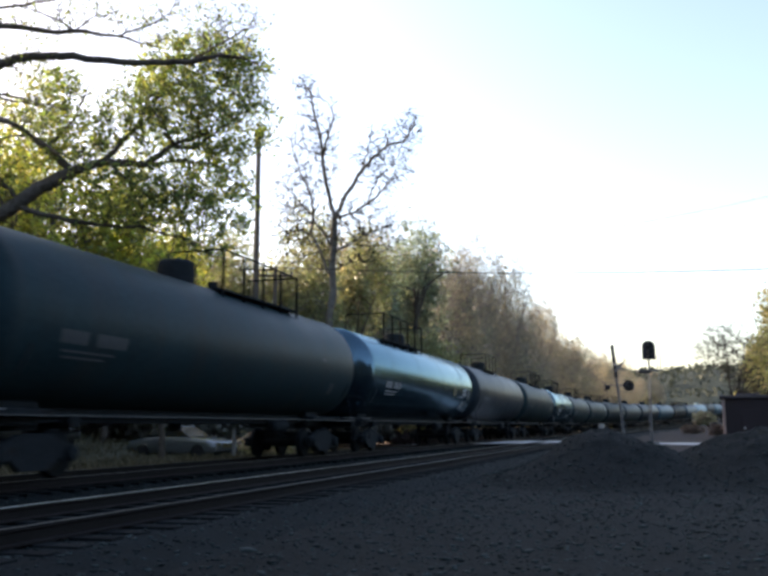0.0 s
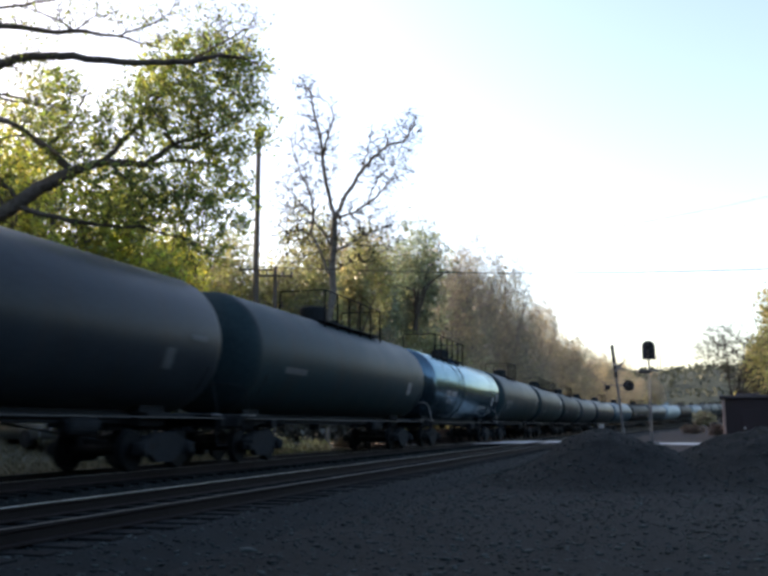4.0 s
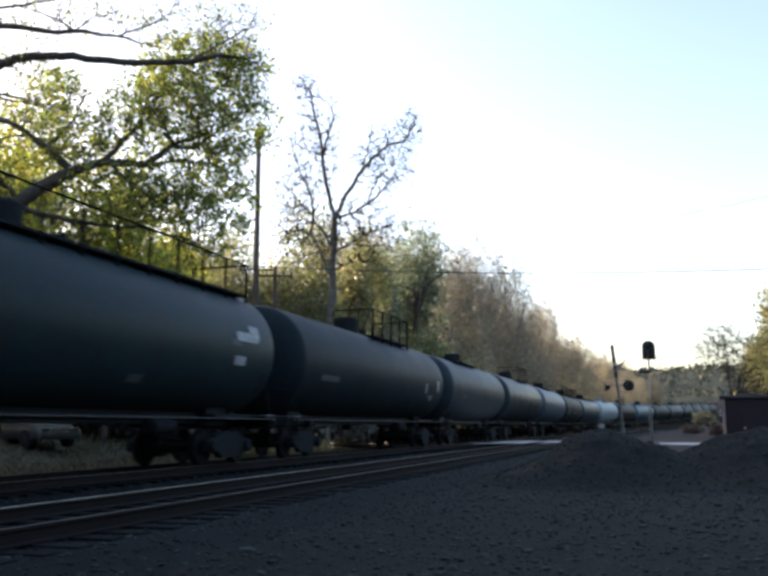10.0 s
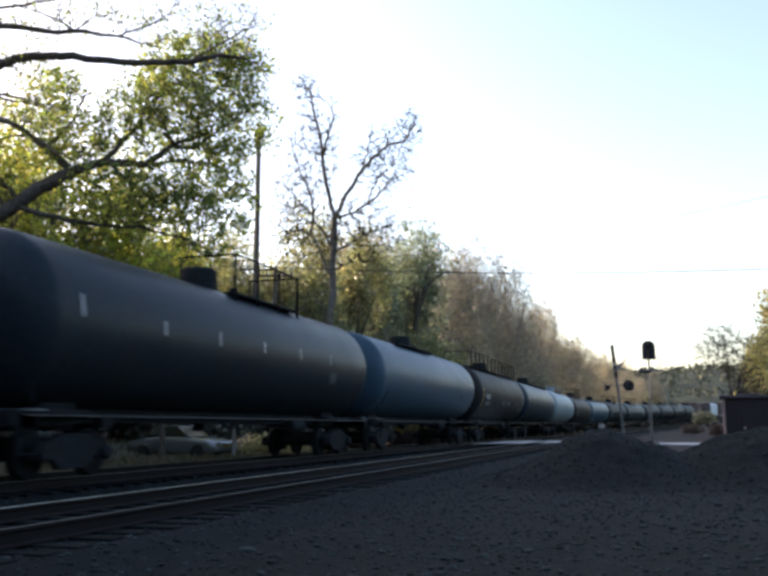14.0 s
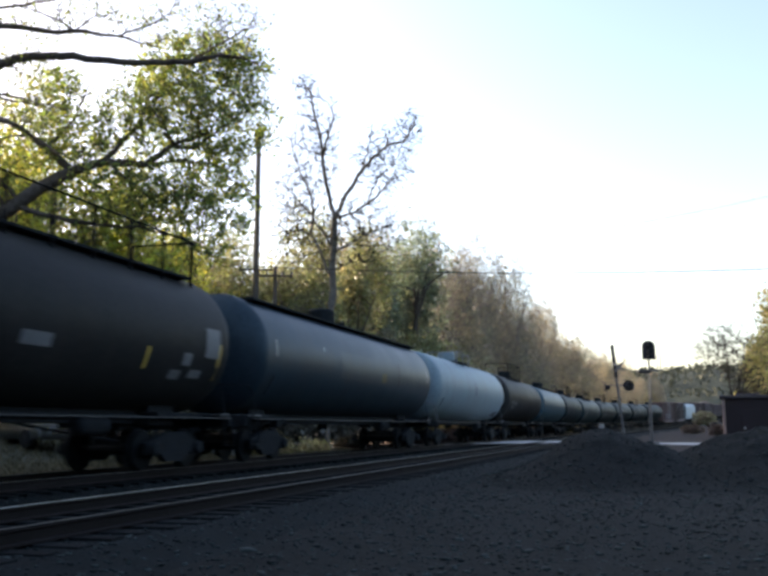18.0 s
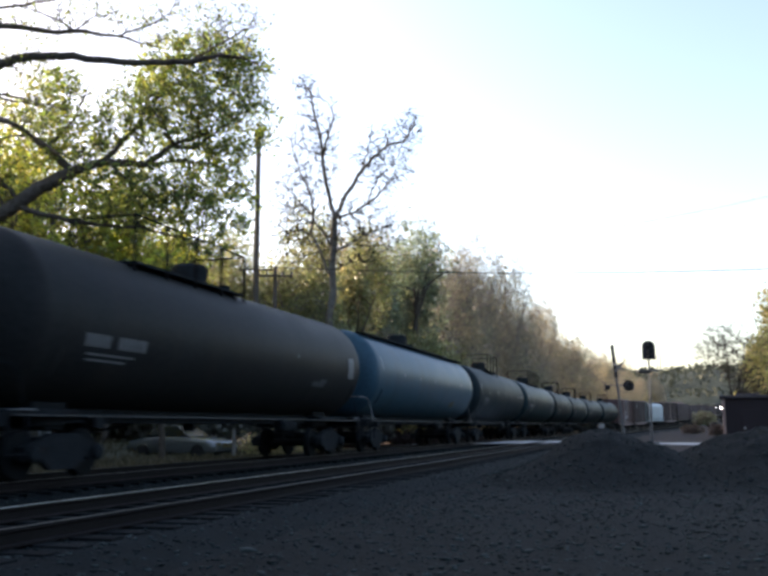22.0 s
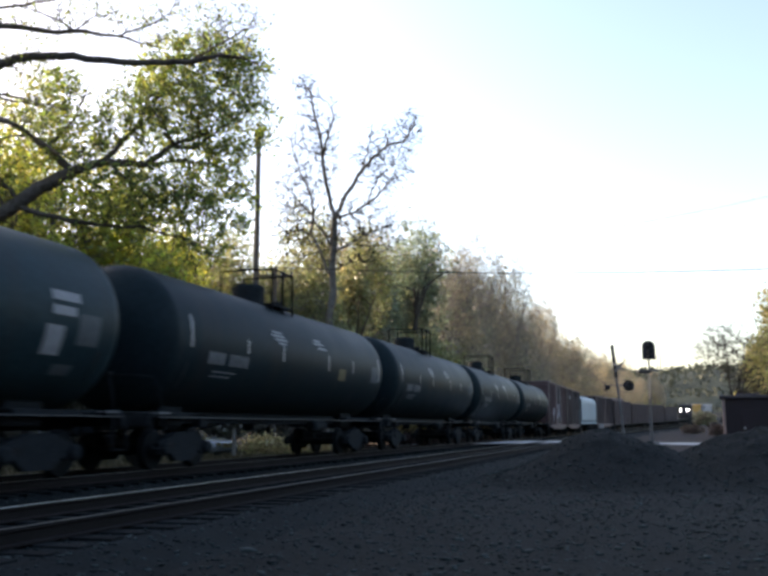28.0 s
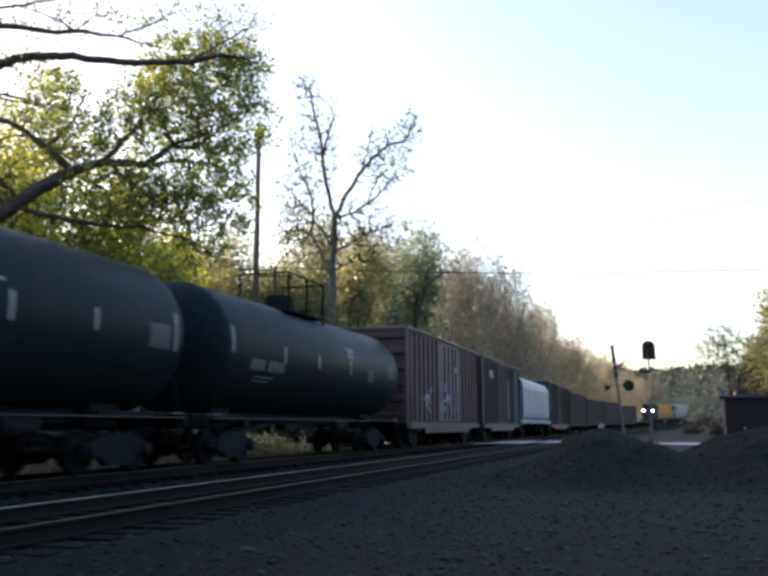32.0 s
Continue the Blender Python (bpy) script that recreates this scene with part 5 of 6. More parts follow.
# heights of the wood's skyline along the line
SKY_S = (40, 48, 58, 66, 72, 80, 90, 100, 112, 125, 150, 170, 190, 230, 300)
SKY_H = (11, 12.5, 13, 14, 15.0, 15.5, 18.5, 22.0, 24.0, 23.5, 23.0, 21, 19, 17.5, 16)
rng_w = random.Random(17)
for row, off in enumerate((-8.6, -13.5, -19.5, -26.0)):
    s_ = 46.0 + 2 * row
    while s_ < 250:
        hh = float(np.interp(s_, SKY_S, SKY_H)) * ((0.70, 0.92, 1.06, 1.2)[row] + rng_w.uniform(-0.28, 0.12))
        kind = rng_w.choice(("olive", "olive", "twiggy")) if s_ < 78 else rng_w.choice(("olive", "twiggy", "bare", "bare")) if s_ < 92 else rng_w.choice(("twiggy", "twiggy", "bare", "bare"))
        src, h0 = rng_w.choice(PROTO_TREES[kind])
        x, y, _ = path(s_, off + rng_w.uniform(-1.2, 1.2))
        t = copy_thing(src, pose(x, y, ground_z(x, y) - 0.1, 0, 0, rng_w.uniform(0, 360)))
        k = hh / h0
        t.scale = (k * rng_w.uniform(0.95, 1.25), k * rng_w.uniform(0.95, 1.25), k)
        s_ += (4.6, 5.6, 7.5, 10.0)[row] * rng_w.uniform(0.8, 1.2) * (1 + max(0, s_ - 120) / 160)

s_ = 82.0
while s_ < 175:
    src, h0 = rng_w.choice(PROTO_TREES["bare"])
    x, y, _ = path(s_, -11.0 + rng_w.uniform(-2, 2))
    t = copy_thing(src, pose(x, y, ground_z(x, y) - 0.1, 0, 0, rng_w.uniform(0, 360)))
    k = float(np.interp(s_, SKY_S, SKY_H)) * rng_w.uniform(0.95, 1.10) / h0
    t.scale = (k * 0.9, k * 0.9, k)
    s_ += rng_w.uniform(7, 11)
# the wood goes on up the slope behind, mostly unseen, added to block sun
for k in range(34):
    src, h0 = PROTO_TREES["yellow"][k % 5]
    x_, y_ = -32.5 - 2.5 * (k % 2), -22 + 2.1 * k
    t = copy_thing(src, pose(x_, y_, ground_z(x_, y_) - 0.6, 0, 0, 70 * k))
    # taller where out of view, to keep sun streaks off the near ground
    t.scale = (1.0, 1.0, ((12.5 if y_ < 25 else 7.0) + (k * 7 % 5) * 0.5) / h0)
for k in range(22):
    src, h0 = PROTO_TREES["olive"][k % 4]
    x_, y_ = -38.5 - 2.0 * (k % 2), -10 + 2.4 * k
    t = copy_thing(src, pose(x_, y_, ground_z(x_, y_) - 0.6, 0, 0, 40 * k))
    t.scale = (1.1, 1.1, (13.0 if y_ < 27 else 8.0) / h0)
# unseen shrubs further back along the line, added to block the low sun
for k in range(9):
    src, h0 = PROTO_TREES["yellow"][k % 3]
    t = copy_thing(src, pose(-23.5 - (k % 3), -22 + 4.6 * k, ground_z(-24, -22 + 4.6 * k) - 0.6, 0, 0, 50 * k))
    t.scale = (1.0, 1.0, 8.0 / h0)


def bush(label, x, y, h, w, seed, leaf, n=420, size=0.13, z=None):
    z = ground_z(x, y) - 0.05 if z is None else z
    rng = random.Random(seed)
    limbs = [([(x, y, z), (x + rng.uniform(-.1, .1) * w, y, z + h * 0.3), (x + rng.uniform(-.2, .2) * w, y, z + h * 0.55)], 0.04, 0.02)]
    for k in range(4):
        a = rng.uniform(0, 6.28)
        limbs.append(([(x, y, z), (x + 0.2 * w * math.cos(a), y + 0.2 * w * math.sin(a), z + h * 0.35), (x + 0.36 * w * math.cos(a), y + 0.36 * w * math.sin(a), z + h * 0.65)], 0.03, 0.01))
    blobs = [((x + rng.uniform(-.22, .22) * w, y + rng.uniform(-.22, .22) * w, z + h * rng.uniform(0.35, 0.65)), (w * 0.34, w * 0.34, h * 0.36)) for k in range(4)]
    return tree("bush", label, limbs, blobs, seed, n=(10, 50, n), leaf=leaf, n_leaf=6, size=size, spread=0.14, r1=0.02, twig=0.006, category="bush", group="bushes beside the line")


# undergrowth between the trees, low along the line
rng_b = random.Random(7)
for k in range(2, 26):
    s_ = 40 + k * 6.2
    x_, y_, h_ = path(s_, (-9.5 if s_ < 80 else -6.6) - rng_b.uniform(0, 2.2))
    bush("brown and olive scrub along the trackside", x_, y_, rng_b.uniform(3.0, 6.0) + (2.6 if s_ < 90 else 0.0), rng_b.uniform(4.0, 6.0), 300 + k, rng_b.choice((M_LEAF_OLIVE, M_LEAF_BROWN, M_LEAF_BROWN)), size=0.20)
# hedge added as a dim backdrop, hiding sunlit foliage under the train
for k in range(-5, 15):
    x_, y_ = -27.5 + 0.66 * k + rng_b.uniform(-0.3, 0.3), 19.0 + 2.5 * k
    bush("added grey-green scrub hedge screening the lit foliage behind the road", x_, y_, rng_b.uniform(3.0, 3.9), 4.2, 350 + k, M_LEAF_HEDGE, n=1300, size=0.22)
for k, (x_, y_, h_, w_) in enumerate(((-17.2, 58.0, 7.0, 5.5), (-16.8, 63.5, 7.5, 5.5), (-16.9, 69.5, 8.0, 6.0), (-16.6, 76.0, 8.5, 6.0), (-16.9, 83.0, 9.0, 6.5))):
    bush("tall olive-brown scrub before the wood", x_, y_, h_, w_, 430 + k, (M_LEAF_OLIVE, M_LEAF_BUD, M_LEAF_OLIVE, M_LEAF_BROWN, M_LEAF_BROWN)[k], n=900, size=0.19)
# brambles added in a shade-dark colour, to hide sunlit ground behind the bogies
for k in range(15):
    x_, y_, _ = path(57.0 + 5.0 * k, -4.4 - rng_b.uniform(0, 0.6))
    bush("added low brambles screening the sunlit ground beyond the far rail", x_, y_, rng_b.uniform(0.95, 1.35), 5.6, 450 + k, M_LEAF_BRAMBLE, n=700, size=0.12)
simple_tree("tree", LOOK["olive"][0], -33.0, 31.0, 13.0, 8.0, 399, **LOOK["olive"][1])
bush("low sunlit bush beside the far track", -15.9, 33.9, 0.95, 2.2, 371, M_LEAF_STRAW, size=0.08)
bush("low sunlit bush beside the far track", -15.2, 37.6, 0.6, 1.8, 372, M_LEAF_STRAW, size=0.08)

# right of the line
simple_tree("tree", "golden-leaved tree catching the low sun", 7.9, 66.0, 11.5, 6.5, 401, leaf=M_LEAF_GOLD, n=(26, 140, 1000), n_leaf=9, size=0.16, spread=0.24, low=0.06)
simple_tree("tree", "golden-leaved tree catching the low sun", 12.0, 71.0, 13.5, 8.0, 402, leaf=M_LEAF_GOLD, n=(26, 140, 1000), n_leaf=9, size=0.16, spread=0.24, low=0.06)
simple_tree("tree", "half-bare tree with dark spreading branches", 7.4, 84.0, 10.8, 11.5, 403, bark=M_BARK_DARK, n=(60, 420, 2200), low=0.2, twig=0.026, lean=-1.6)
bush("pale brown bush by the line", 8.4, 205.0, 3.4, 6.0, 404, M_LEAF_BROWN, size=0.4)
bush("sunlit golden bush by the line", 17.0, 215.0, 9.0, 10.0, 405, M_LEAF_GOLD, size=0.4)
bush("olive bush by the far bend", -4.0, 240.0, 9.0, 11.0, 406, M_LEAF_OLIVE, size=0.4)
bush("olive bush by the far bend", 30.0, 190.0, 7.0, 10.0, 407, M_LEAF_OLIVE, size=0.4)
for k, (x_, y_, h_, w_) in enumerate(((6.6, 115.0, 1.5, 3.2), (3.6, 131.0, 1.2, 3.0))):
    bush("reddish-brown scrub on the bank beside the bend", x_, y_, h_, w_, 420 + k, M_LEAF_RUST, size=0.16)
# wood added inside the bend, mostly hidden, to block sky from the far train
for k in range(16):
    src, h0 = PROTO_TREES["olive"][k % 4]
    x_, y_, _ = path(74.0 + 9.0 * k, 25.0 + 3.5 * (k % 2) - 0.2 * k)
    t = copy_thing(src, pose(x_, y_, ground_z(x_, y_) - 0.6, 0, 0, 55 * k))
    t.scale = (1.0, 1.0, (13.0 + (k * 5 % 4)) / h0)

# the wooded ridge at the end of the valley
rng_h = np.random.default_rng(9)
hv, hf = [], []
RX = np.linspace(-420, 460, 60)
for j in range(9):
    for x in RX:
        c = 33 + 5 * noise.noise((x * 0.012, 0.3, 0)) + 2.5 * noise.noise((x * 0.05, 2.3, 0)) - 0.035 * max(0, x) + 0.02 * max(0, -x)
        t = j / 8
        hv.append((x, 430 + 170 * t + 0.12 * x, -1 + c * math.sin(min(1, t * 1.35) * math.pi / 2)))
n_ = len(RX)
hf = [(j * n_ + i, j * n_ + i + 1, (j + 1) * n_ + i + 1, (j + 1) * n_ + i) for j in range(8) for i in range(n_ - 1)]
ridge = tagged(mesh_np("ridge", hv, hf, M_HILL, smooth=True), "distant grey-green wooded ridge across the valley", "hill", kind="structure")
n_far = 42000
pts = np.array(hv)[rng_h.integers(0, len(hv), n_far)] + np.column_stack([rng_h.uniform(-9, 9, n_far), rng_h.uniform(-12, 12, n_far), rng_h.uniform(-1, 3.4, n_far)])
v, q = leaves(pts, 1.7, rng_h, stretch=1.3)
tagged(mesh_fast("far_woods", v, q, M_LEAF_FAR), "far budding woods covering the ridge", "woods", kind="stuff")

# ---- road over the line, mounds, hut, signals, pole ----
ROAD = [(-60.0, 22.0), (-24.4, 40.5), (-15.7, 48.5), (-7.5, 57.4), (0.3, 62.0), (6.5, 66.0), (40.0, 84.0)]
rv = []
for i, (x, y) in enumerate(ROAD):
    a, b = ROAD[max(0, i - 1)], ROAD[min(len(ROAD) - 1, i + 1)]
    d = Vector((b[0] - a[0], b[1] - a[1])).normalized()
    for k in (-3.6, -1.2, 1.2, 3.6):
        px_, py_ = x - d.y * k, y + d.x * k
        l = side_of_line(px_, py_)
        z = max(ground_z(px_, py_) + 0.05, -0.03 if -2.6 < l < SPACING + 2.6 else -0.22 if -6 < l < SPACING + 8 else -9)
        rv.append((px_, py_, z - 0.04 * (abs(k) > 2)))
rf = [(4 * i + k, 4 * i + k + 1, 4 * i + k + 5, 4 * i + k + 4) for i in range(len(ROAD) - 1) for k in range(3)]
tagged(mesh_np("road", rv, rf, M_ROAD, smooth=True), "worn road crossing the tracks, sunlight put into its colour", "road", kind="structure")


def mound_z(x, y, m):
    """Height of a mound's surface over the ground."""
    mx_, my_, h, rx, ry, seed = m
    u, w = (x - mx_) / rx, (y - my_) / ry
    f = math.hypot(u, w)
    if f >= 1:
        return 0.0
    n = noise.noise((u * 1.8 + seed, w * 1.8, seed)) * 0.22 + noise.noise((u * 5 + seed, w * 5, seed)) * 0.10
    return h * (math.exp(-3.6 * f ** 2.2) - 0.0273) * (1 + n) + (0.07 * noise.noise((u * 11, w * 11, seed)) + 0.05 * noise.noise((u * 26, w * 26, seed))) * (1 - f)


def mound(label, *m):
    bm = bmesh.new()
    nr, na = 30, 84
    rings = []
    for i in range(nr + 1):
        f = i / nr
        ring = []
        for j in range(na):
            a = 2 * math.pi * j / na
            x, y = m[0] + m[3] * f * math.cos(a), m[1] + m[4] * f * math.sin(a)
            ring.append(bm.verts.new((x, y, ground_z(x, y) + 0.03 - 0.08 * f ** 4 + mound_z(x, y, m))))
        rings.append(ring)
    for p, q in zip(rings, rings[1:]):
        for j in range(na):
            k = (j + 1) % na
            bm.faces.new((p[j], p[k], q[k], q[j]))
    bmesh.ops.remove_doubles(bm, verts=bm.verts, dist=0.002)
    bmesh.ops.recalc_face_normals(bm, faces=bm.faces)
    me = bpy.data.meshes.new("gravel_mound")
    bm.to_mesh(me)
    bm.free()
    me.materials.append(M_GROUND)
    me.shade_smooth()
    MOUNDS.append(m)
    return tagged(new("gravel_mound", me), label, "gravel mound", "mounds beside the line")


MOUNDS = []
mound("heap of gravel and cinders on the ground in shade-dark colour", -1.2, 21.8, 1.06, 3.5, 5.4, 1.3)
mound("broad heap of gravel and cinders on the ground in shade-dark colour", 1.95, 22.2, 1.06, 3.8, 5.2, 4.1)

# hut
hut = tagged(empty("hut", pose(5.35, 51.6, -0.3, 0, 0, -4)), "very dark maroon flat-roofed trackside hut", "hut")
bm = bmesh.new()
box(bm, (0, 0, 1.32), (4.6, 3.0, 2.64), 0.02)
part("wall", bm, M_HUT, hut)
for i in range(15):
    bm = bmesh.new()
    box(bm, (-2.2 + 4.4 * i / 14, -1.512, 1.32), (0.05, 0.03, 2.5), 0.006)
    part("batten", bm, M_HUT, hut)
bm = bmesh.new()
box(bm, (0, 0, 2.72), (4.9, 3.3, 0.16), 0.03)
part("roof", bm, M_ROOF, hut)
bm = bmesh.new()
box(bm, (-1.0, 0, 2.87), (1.2, 0.5, 0.14), 0.03)
part("roof_vent", bm, M_ROOF, hut)
bm = bmesh.new()
box(bm, (-2.24, -1.53, 1.3), (0.14, 0.05, 2.6), 0.01)
part("corner_trim", bm, mat("faded_trim_paint", (0.22, 0.16, 0.14), 0.7), hut, "paler corner board")
bm = bmesh.new()
box(bm, (-0.9, -1.53, 1.05), (0.95, 0.05, 2.0), 0.01)
dr = part("door", bm, M_HUT, hut)
bm = bmesh.new()
rod(bm, (-1.25, -1.6, 1.08), (-1.25, -1.54, 1.08), 0.07, 12)
part("door_handle", bm, M_WHITE, dr, "pale round handle")

# crossing signal with a leaning mast
cs = tagged(empty("crossing_signal", pose(-1.85, 44.5, -0.3, 0, 0, 17) @ pose(0, 0, 0, 0, -5.3, 0)), "leaning grade-crossing signal with two dark flashing lamps", "crossing signal")
bm = bmesh.new()
rod(bm, (0, 0, 0), (0, 0, 4.2), 0.055, 12)
part("mast", bm, M_GALV, cs)
part("mast_sleeve", rod(bmesh.new(), (0, 0, 3.55), (0, 0, 5.15), 0.085, 12), M_BLACK, cs, "dark upper mast tube")
bm = bmesh.new()
box(bm, (0, 0, 0.1), (0.4, 0.4, 0.25), 0.03)
part("base", bm, M_CONCRETE, cs)
bm = bmesh.new()
rod(bm, (-0.55, -0.05, 3.22), (0.62, -0.05, 3.1), 0.035, 8)
part("crossarm", bm, M_GALV, cs)
for x, ry in ((-0.62, 70), (0.52, 0)):
    lampart = bmesh.new()
    lathe(lampart, [(0.0, 0.0), (0.0, 0.27), (-0.02, 0.27), (-0.02, 0.11)], 24, "Y")
    lathe(lampart, [(-0.02, 0.115), (-0.22, 0.115), (-0.22, 0.095), (-0.04, 0.0)], 16, "Y")
    bmesh.ops.transform(lampart, matrix=pose(x, -0.1, 3.12, 0, 0, ry), verts=lampart.verts)
    part("flasher", lampart, M_BLACK, cs, "round black-backed lamp")
for k, a in enumerate((40, -40)):
    bm = bmesh.new()
    box(bm, (0.18, -0.09 - 0.02 * k, 4.05), (0.62, 0.02, 0.11), 0.0, pose(0, 0, 0, 0, a, 0))
    part("crossbuck_blade", bm, M_GALV, cs, "weathered white board")

# line signal
sg_ = tagged(empty("railway_signal", pose(-0.72, 52.2, -0.3, 0, 0, 17)), "tall block signal with one dark hooded head", "railway signal")
bm = bmesh.new()
rod(bm, (0, 0, 0), (0, 0, 5.3), 0.055, 12)
part("mast", bm, M_GALV, sg_)
bm = bmesh.new()
box(bm, (0, 0, 0.12), (0.6, 0.6, 0.4), 0.03)
part("base", bm, M_CONCRETE, sg_)
bm = bmesh.new()
prof_ = [(-0.37, -0.52), (0.37, -0.52), (0.37, 0.22)] + [(0.37 * math.cos(radians(a)), 0.22 + 0.34 * math.sin(radians(a))) for a in range(20, 180, 20)] + [(-0.37, 0.22)]
fr = [bm.verts.new((x, -0.12, z + 5.45)) for x, z in prof_]
bk = [bm.verts.new((x, -0.09, z + 5.45)) for x, z in prof_]
bm.faces.new(fr)
bm.faces.new(bk[::-1])
for i in range(len(fr)):
    j = (i + 1) % len(fr)
    bm.faces.new((fr[i], bk[i], bk[j], fr[j]))
bmesh.ops.recalc_face_normals(bm, faces=bm.faces)
part("backboard", bm, M_BLACK, sg_)
for i in range(3):
    bm = bmesh.new()
    rod(bm, (0, -0.12, 5.7 - 0.32 * i), (0, -0.42, 5.7 - 0.32 * i), 0.12, 14)
    part("lens_hood", bm, M_STEEL, sg_)
bm = bmesh.new()
box(bm, (0.05, 0.15, 4.33), (1.25, 0.75, 0.06), 0.0)
rod(bm, (-0.45, -0.1, 4.3), (0, 0, 3.95), 0.03, 8)
part("platform", bm, M_GALV, sg_)
bm = bmesh.new()
box(bm, (-0.3, 0, 4.24), (0.7, 0.4, 0.14), 0.03)
part("bracket", bm, M_BLACK, sg_)
bm = bmesh.new()
for x, y in ((0.62, -0.15), (0.62, 0.5)):
    rod(bm, (x, y, 4.33), (x, y, 5.2), 0.02, 6)
rod(bm, (0.62, -0.15, 5.2), (0.62, 0.5, 5.2), 0.02, 6)
part("platform_railing", bm, M_GALV, sg_)
bm = bmesh.new()
ladder(bm, 0.0, 0.25, 0.2, 4.3, 0.4)
part("ladder", bm, M_GALV, sg_)
# relay case and marker post
bm = bmesh.new()
box(bm, (0, 0, 0.65), (0.17, 0.17, 1.3), 0.03)
me = bpy.data.meshes.new("marker_post")
bm.to_mesh(me)
bm.free()
me.materials.append(M_CONCRETE)
tagged(new("marker_post", me), "short pale concrete post beside the near track", "post").matrix_basis = pose(-2.05, 30.8, -0.32)

# utility pole
def pole(label, x, y, h, arm_z, r=0.17):
    p = tagged(empty("utility_pole", pose(x, y, ground_z(x, y) - 0.1, 0, 0, 20)), label, "utility pole", "poles beside the line")
    bm = bmesh.new()
    rod(bm, (0, 0, 0), (0, 0, h + 0.3), r, 12, r * 0.62)
    part("pole", bm, M_POLE, p)
    for z in arm_z:
        bm = bmesh.new()
        box(bm, (0, -0.16, z + 0.3), (1.9, 0.09, 0.11), 0.01)
        arm = part("crossarm", bm, M_POLE, p)
        for k in (-0.85, -0.45, 0.45, 0.85):
            bm = bmesh.new()
            lathe(bm, [(z + 0.34, 0.0), (z + 0.34, 0.03), (z + 0.44, 0.03), (z + 0.45, 0.055), (z + 0.52, 0.05), (z + 0.56, 0.0)], 10, "Z", (k, -0.16, 0))
            part("insulator", bm, M_GLASS, arm)
    return p


pole("tall weathered wooden utility pole beyond the train", -21.5, 44.1, 18.0, (9.7,), 0.21)
pole("shorter wooden pole with a crossarm beyond the train", -19.4, 42.1, 9.5, (8.95,), 0.16)


def wire(name, a, b, sag, r=0.012):
    a, b = Vector(a), Vector(b)
    n = 28
    pts = [a + (b - a) * (i / n) - Vector((0, 0, sag * 4 * (i / n) * (1 - i / n))) for i in range(n + 1)]
    v, q = tubes([(tuple(p), tuple(s), r, r) for p, s in zip(pts, pts[1:])], 5)
    return tagged(mesh_fast(name, v, q, M_BLACK), "thin dark overhead line across the railway", "cable", "overhead wires")


wire("overhead_wire", (-21.4, 44.0, 9.8), (12.0, 47.0, 8.6), 0.45, 0.022)
wire("overhead_wire", (-19.4, 42.0, 9.15), (-15.9, 70.0, 8.0), 0.4, 0.012)
wire("overhead_wire", (-21.4, 44.0, 10.0), (8.5, 38.5, 11.0), 0.9, 0.007)


# ---- parked car by the road ----
def parked_car(label, m, paint):
    car = tagged(empty("parked_car", m), label, "car", "parked cars")
    side = [(-2.15, 0.35), (-2.2, 0.62), (-2.1, 0.85), (-1.2, 0.95), (-0.75, 0.98), (0.75, 0.95), (1.7, 0.86), (2.15, 0.70), (2.2, 0.45), (2.1, 0.30), (-2.0, 0.28)]
    bm = bmesh.new()
    rows_ = []
    for y, k in ((-0.85, 0.72), (-0.82, 0.86), (-0.75, 0.95), (-0.60, 1.0), (0.60, 1.0), (0.75, 0.95), (0.82, 0.86), (0.85, 0.72)):
        rows_.append([bm.verts.new((x, y, 0.28 + (z - 0.28) * k)) for x, z in side])
    n = len(side)
    for p, q in zip(rows_, rows_[1:]):
        for i in range(n):
            bm.faces.new((p[i], p[(i + 1) % n], q[(i + 1) % n], q[i]))
    bm.faces.new(rows_[0])
    bm.faces.new(rows_[-1][::-1])
    bmesh.ops.recalc_face_normals(bm, faces=bm.faces)
    part("body", bm, paint, car, smooth=True)
    bm = bmesh.new()
    cab = [(-1.35, 0.95), (-0.85, 1.32), (0.15, 1.36), (0.85, 0.95)]
    ra = [[bm.verts.new((x, y * (1 if z < 1 else 0.8), z)) for x, z in cab] for y in (-0.76, 0.76)]
    for i in range(3):
        bm.faces.new((ra[0][i], ra[0][i + 1], ra[1][i + 1], ra[1][i]))
    bm.faces.new(ra[0])
    bm.faces.new(ra[1][::-1])
    bmesh.ops.recalc_face_normals(bm, faces=bm.faces)
    part("glasshouse", bm, M_GLASS, car)
    bm = bmesh.new()
    box(bm, (-0.35, 0, 1.355), (1.05, 1.2, 0.05), 0.02)
    part("roof", bm, paint, car)
    for x in (-1.35, 1.38):
        for y in (-0.82, 0.82):
            bm = bmesh.new()
            rod(bm, (x, y - 0.1, 0.32), (x, y + 0.1, 0.32), 0.32, 20)
            w = part("wheel", bm, M_TYRE, car)
            bm = bmesh.new()
            rod(bm, (x, y + (0.10 if y > 0 else -0.10), 0.32), (x, y + (0.115 if y > 0 else -0.115), 0.32), 0.17, 16)
            part("hubcap", bm, M_BLACK, w)
    for y in (-0.6, 0.6):
        bm = bmesh.new()
        box(bm, (2.17, y, 0.66), (0.1, 0.34, 0.14), 0.03)
        part("headlight", bm, M_CHROME, car)
    bm = bmesh.new()
    box(bm, (2.19, 0, 0.6), (0.06, 0.7, 0.2), 0.02)
    part("grille", bm, M_CHROME, car)
    return car


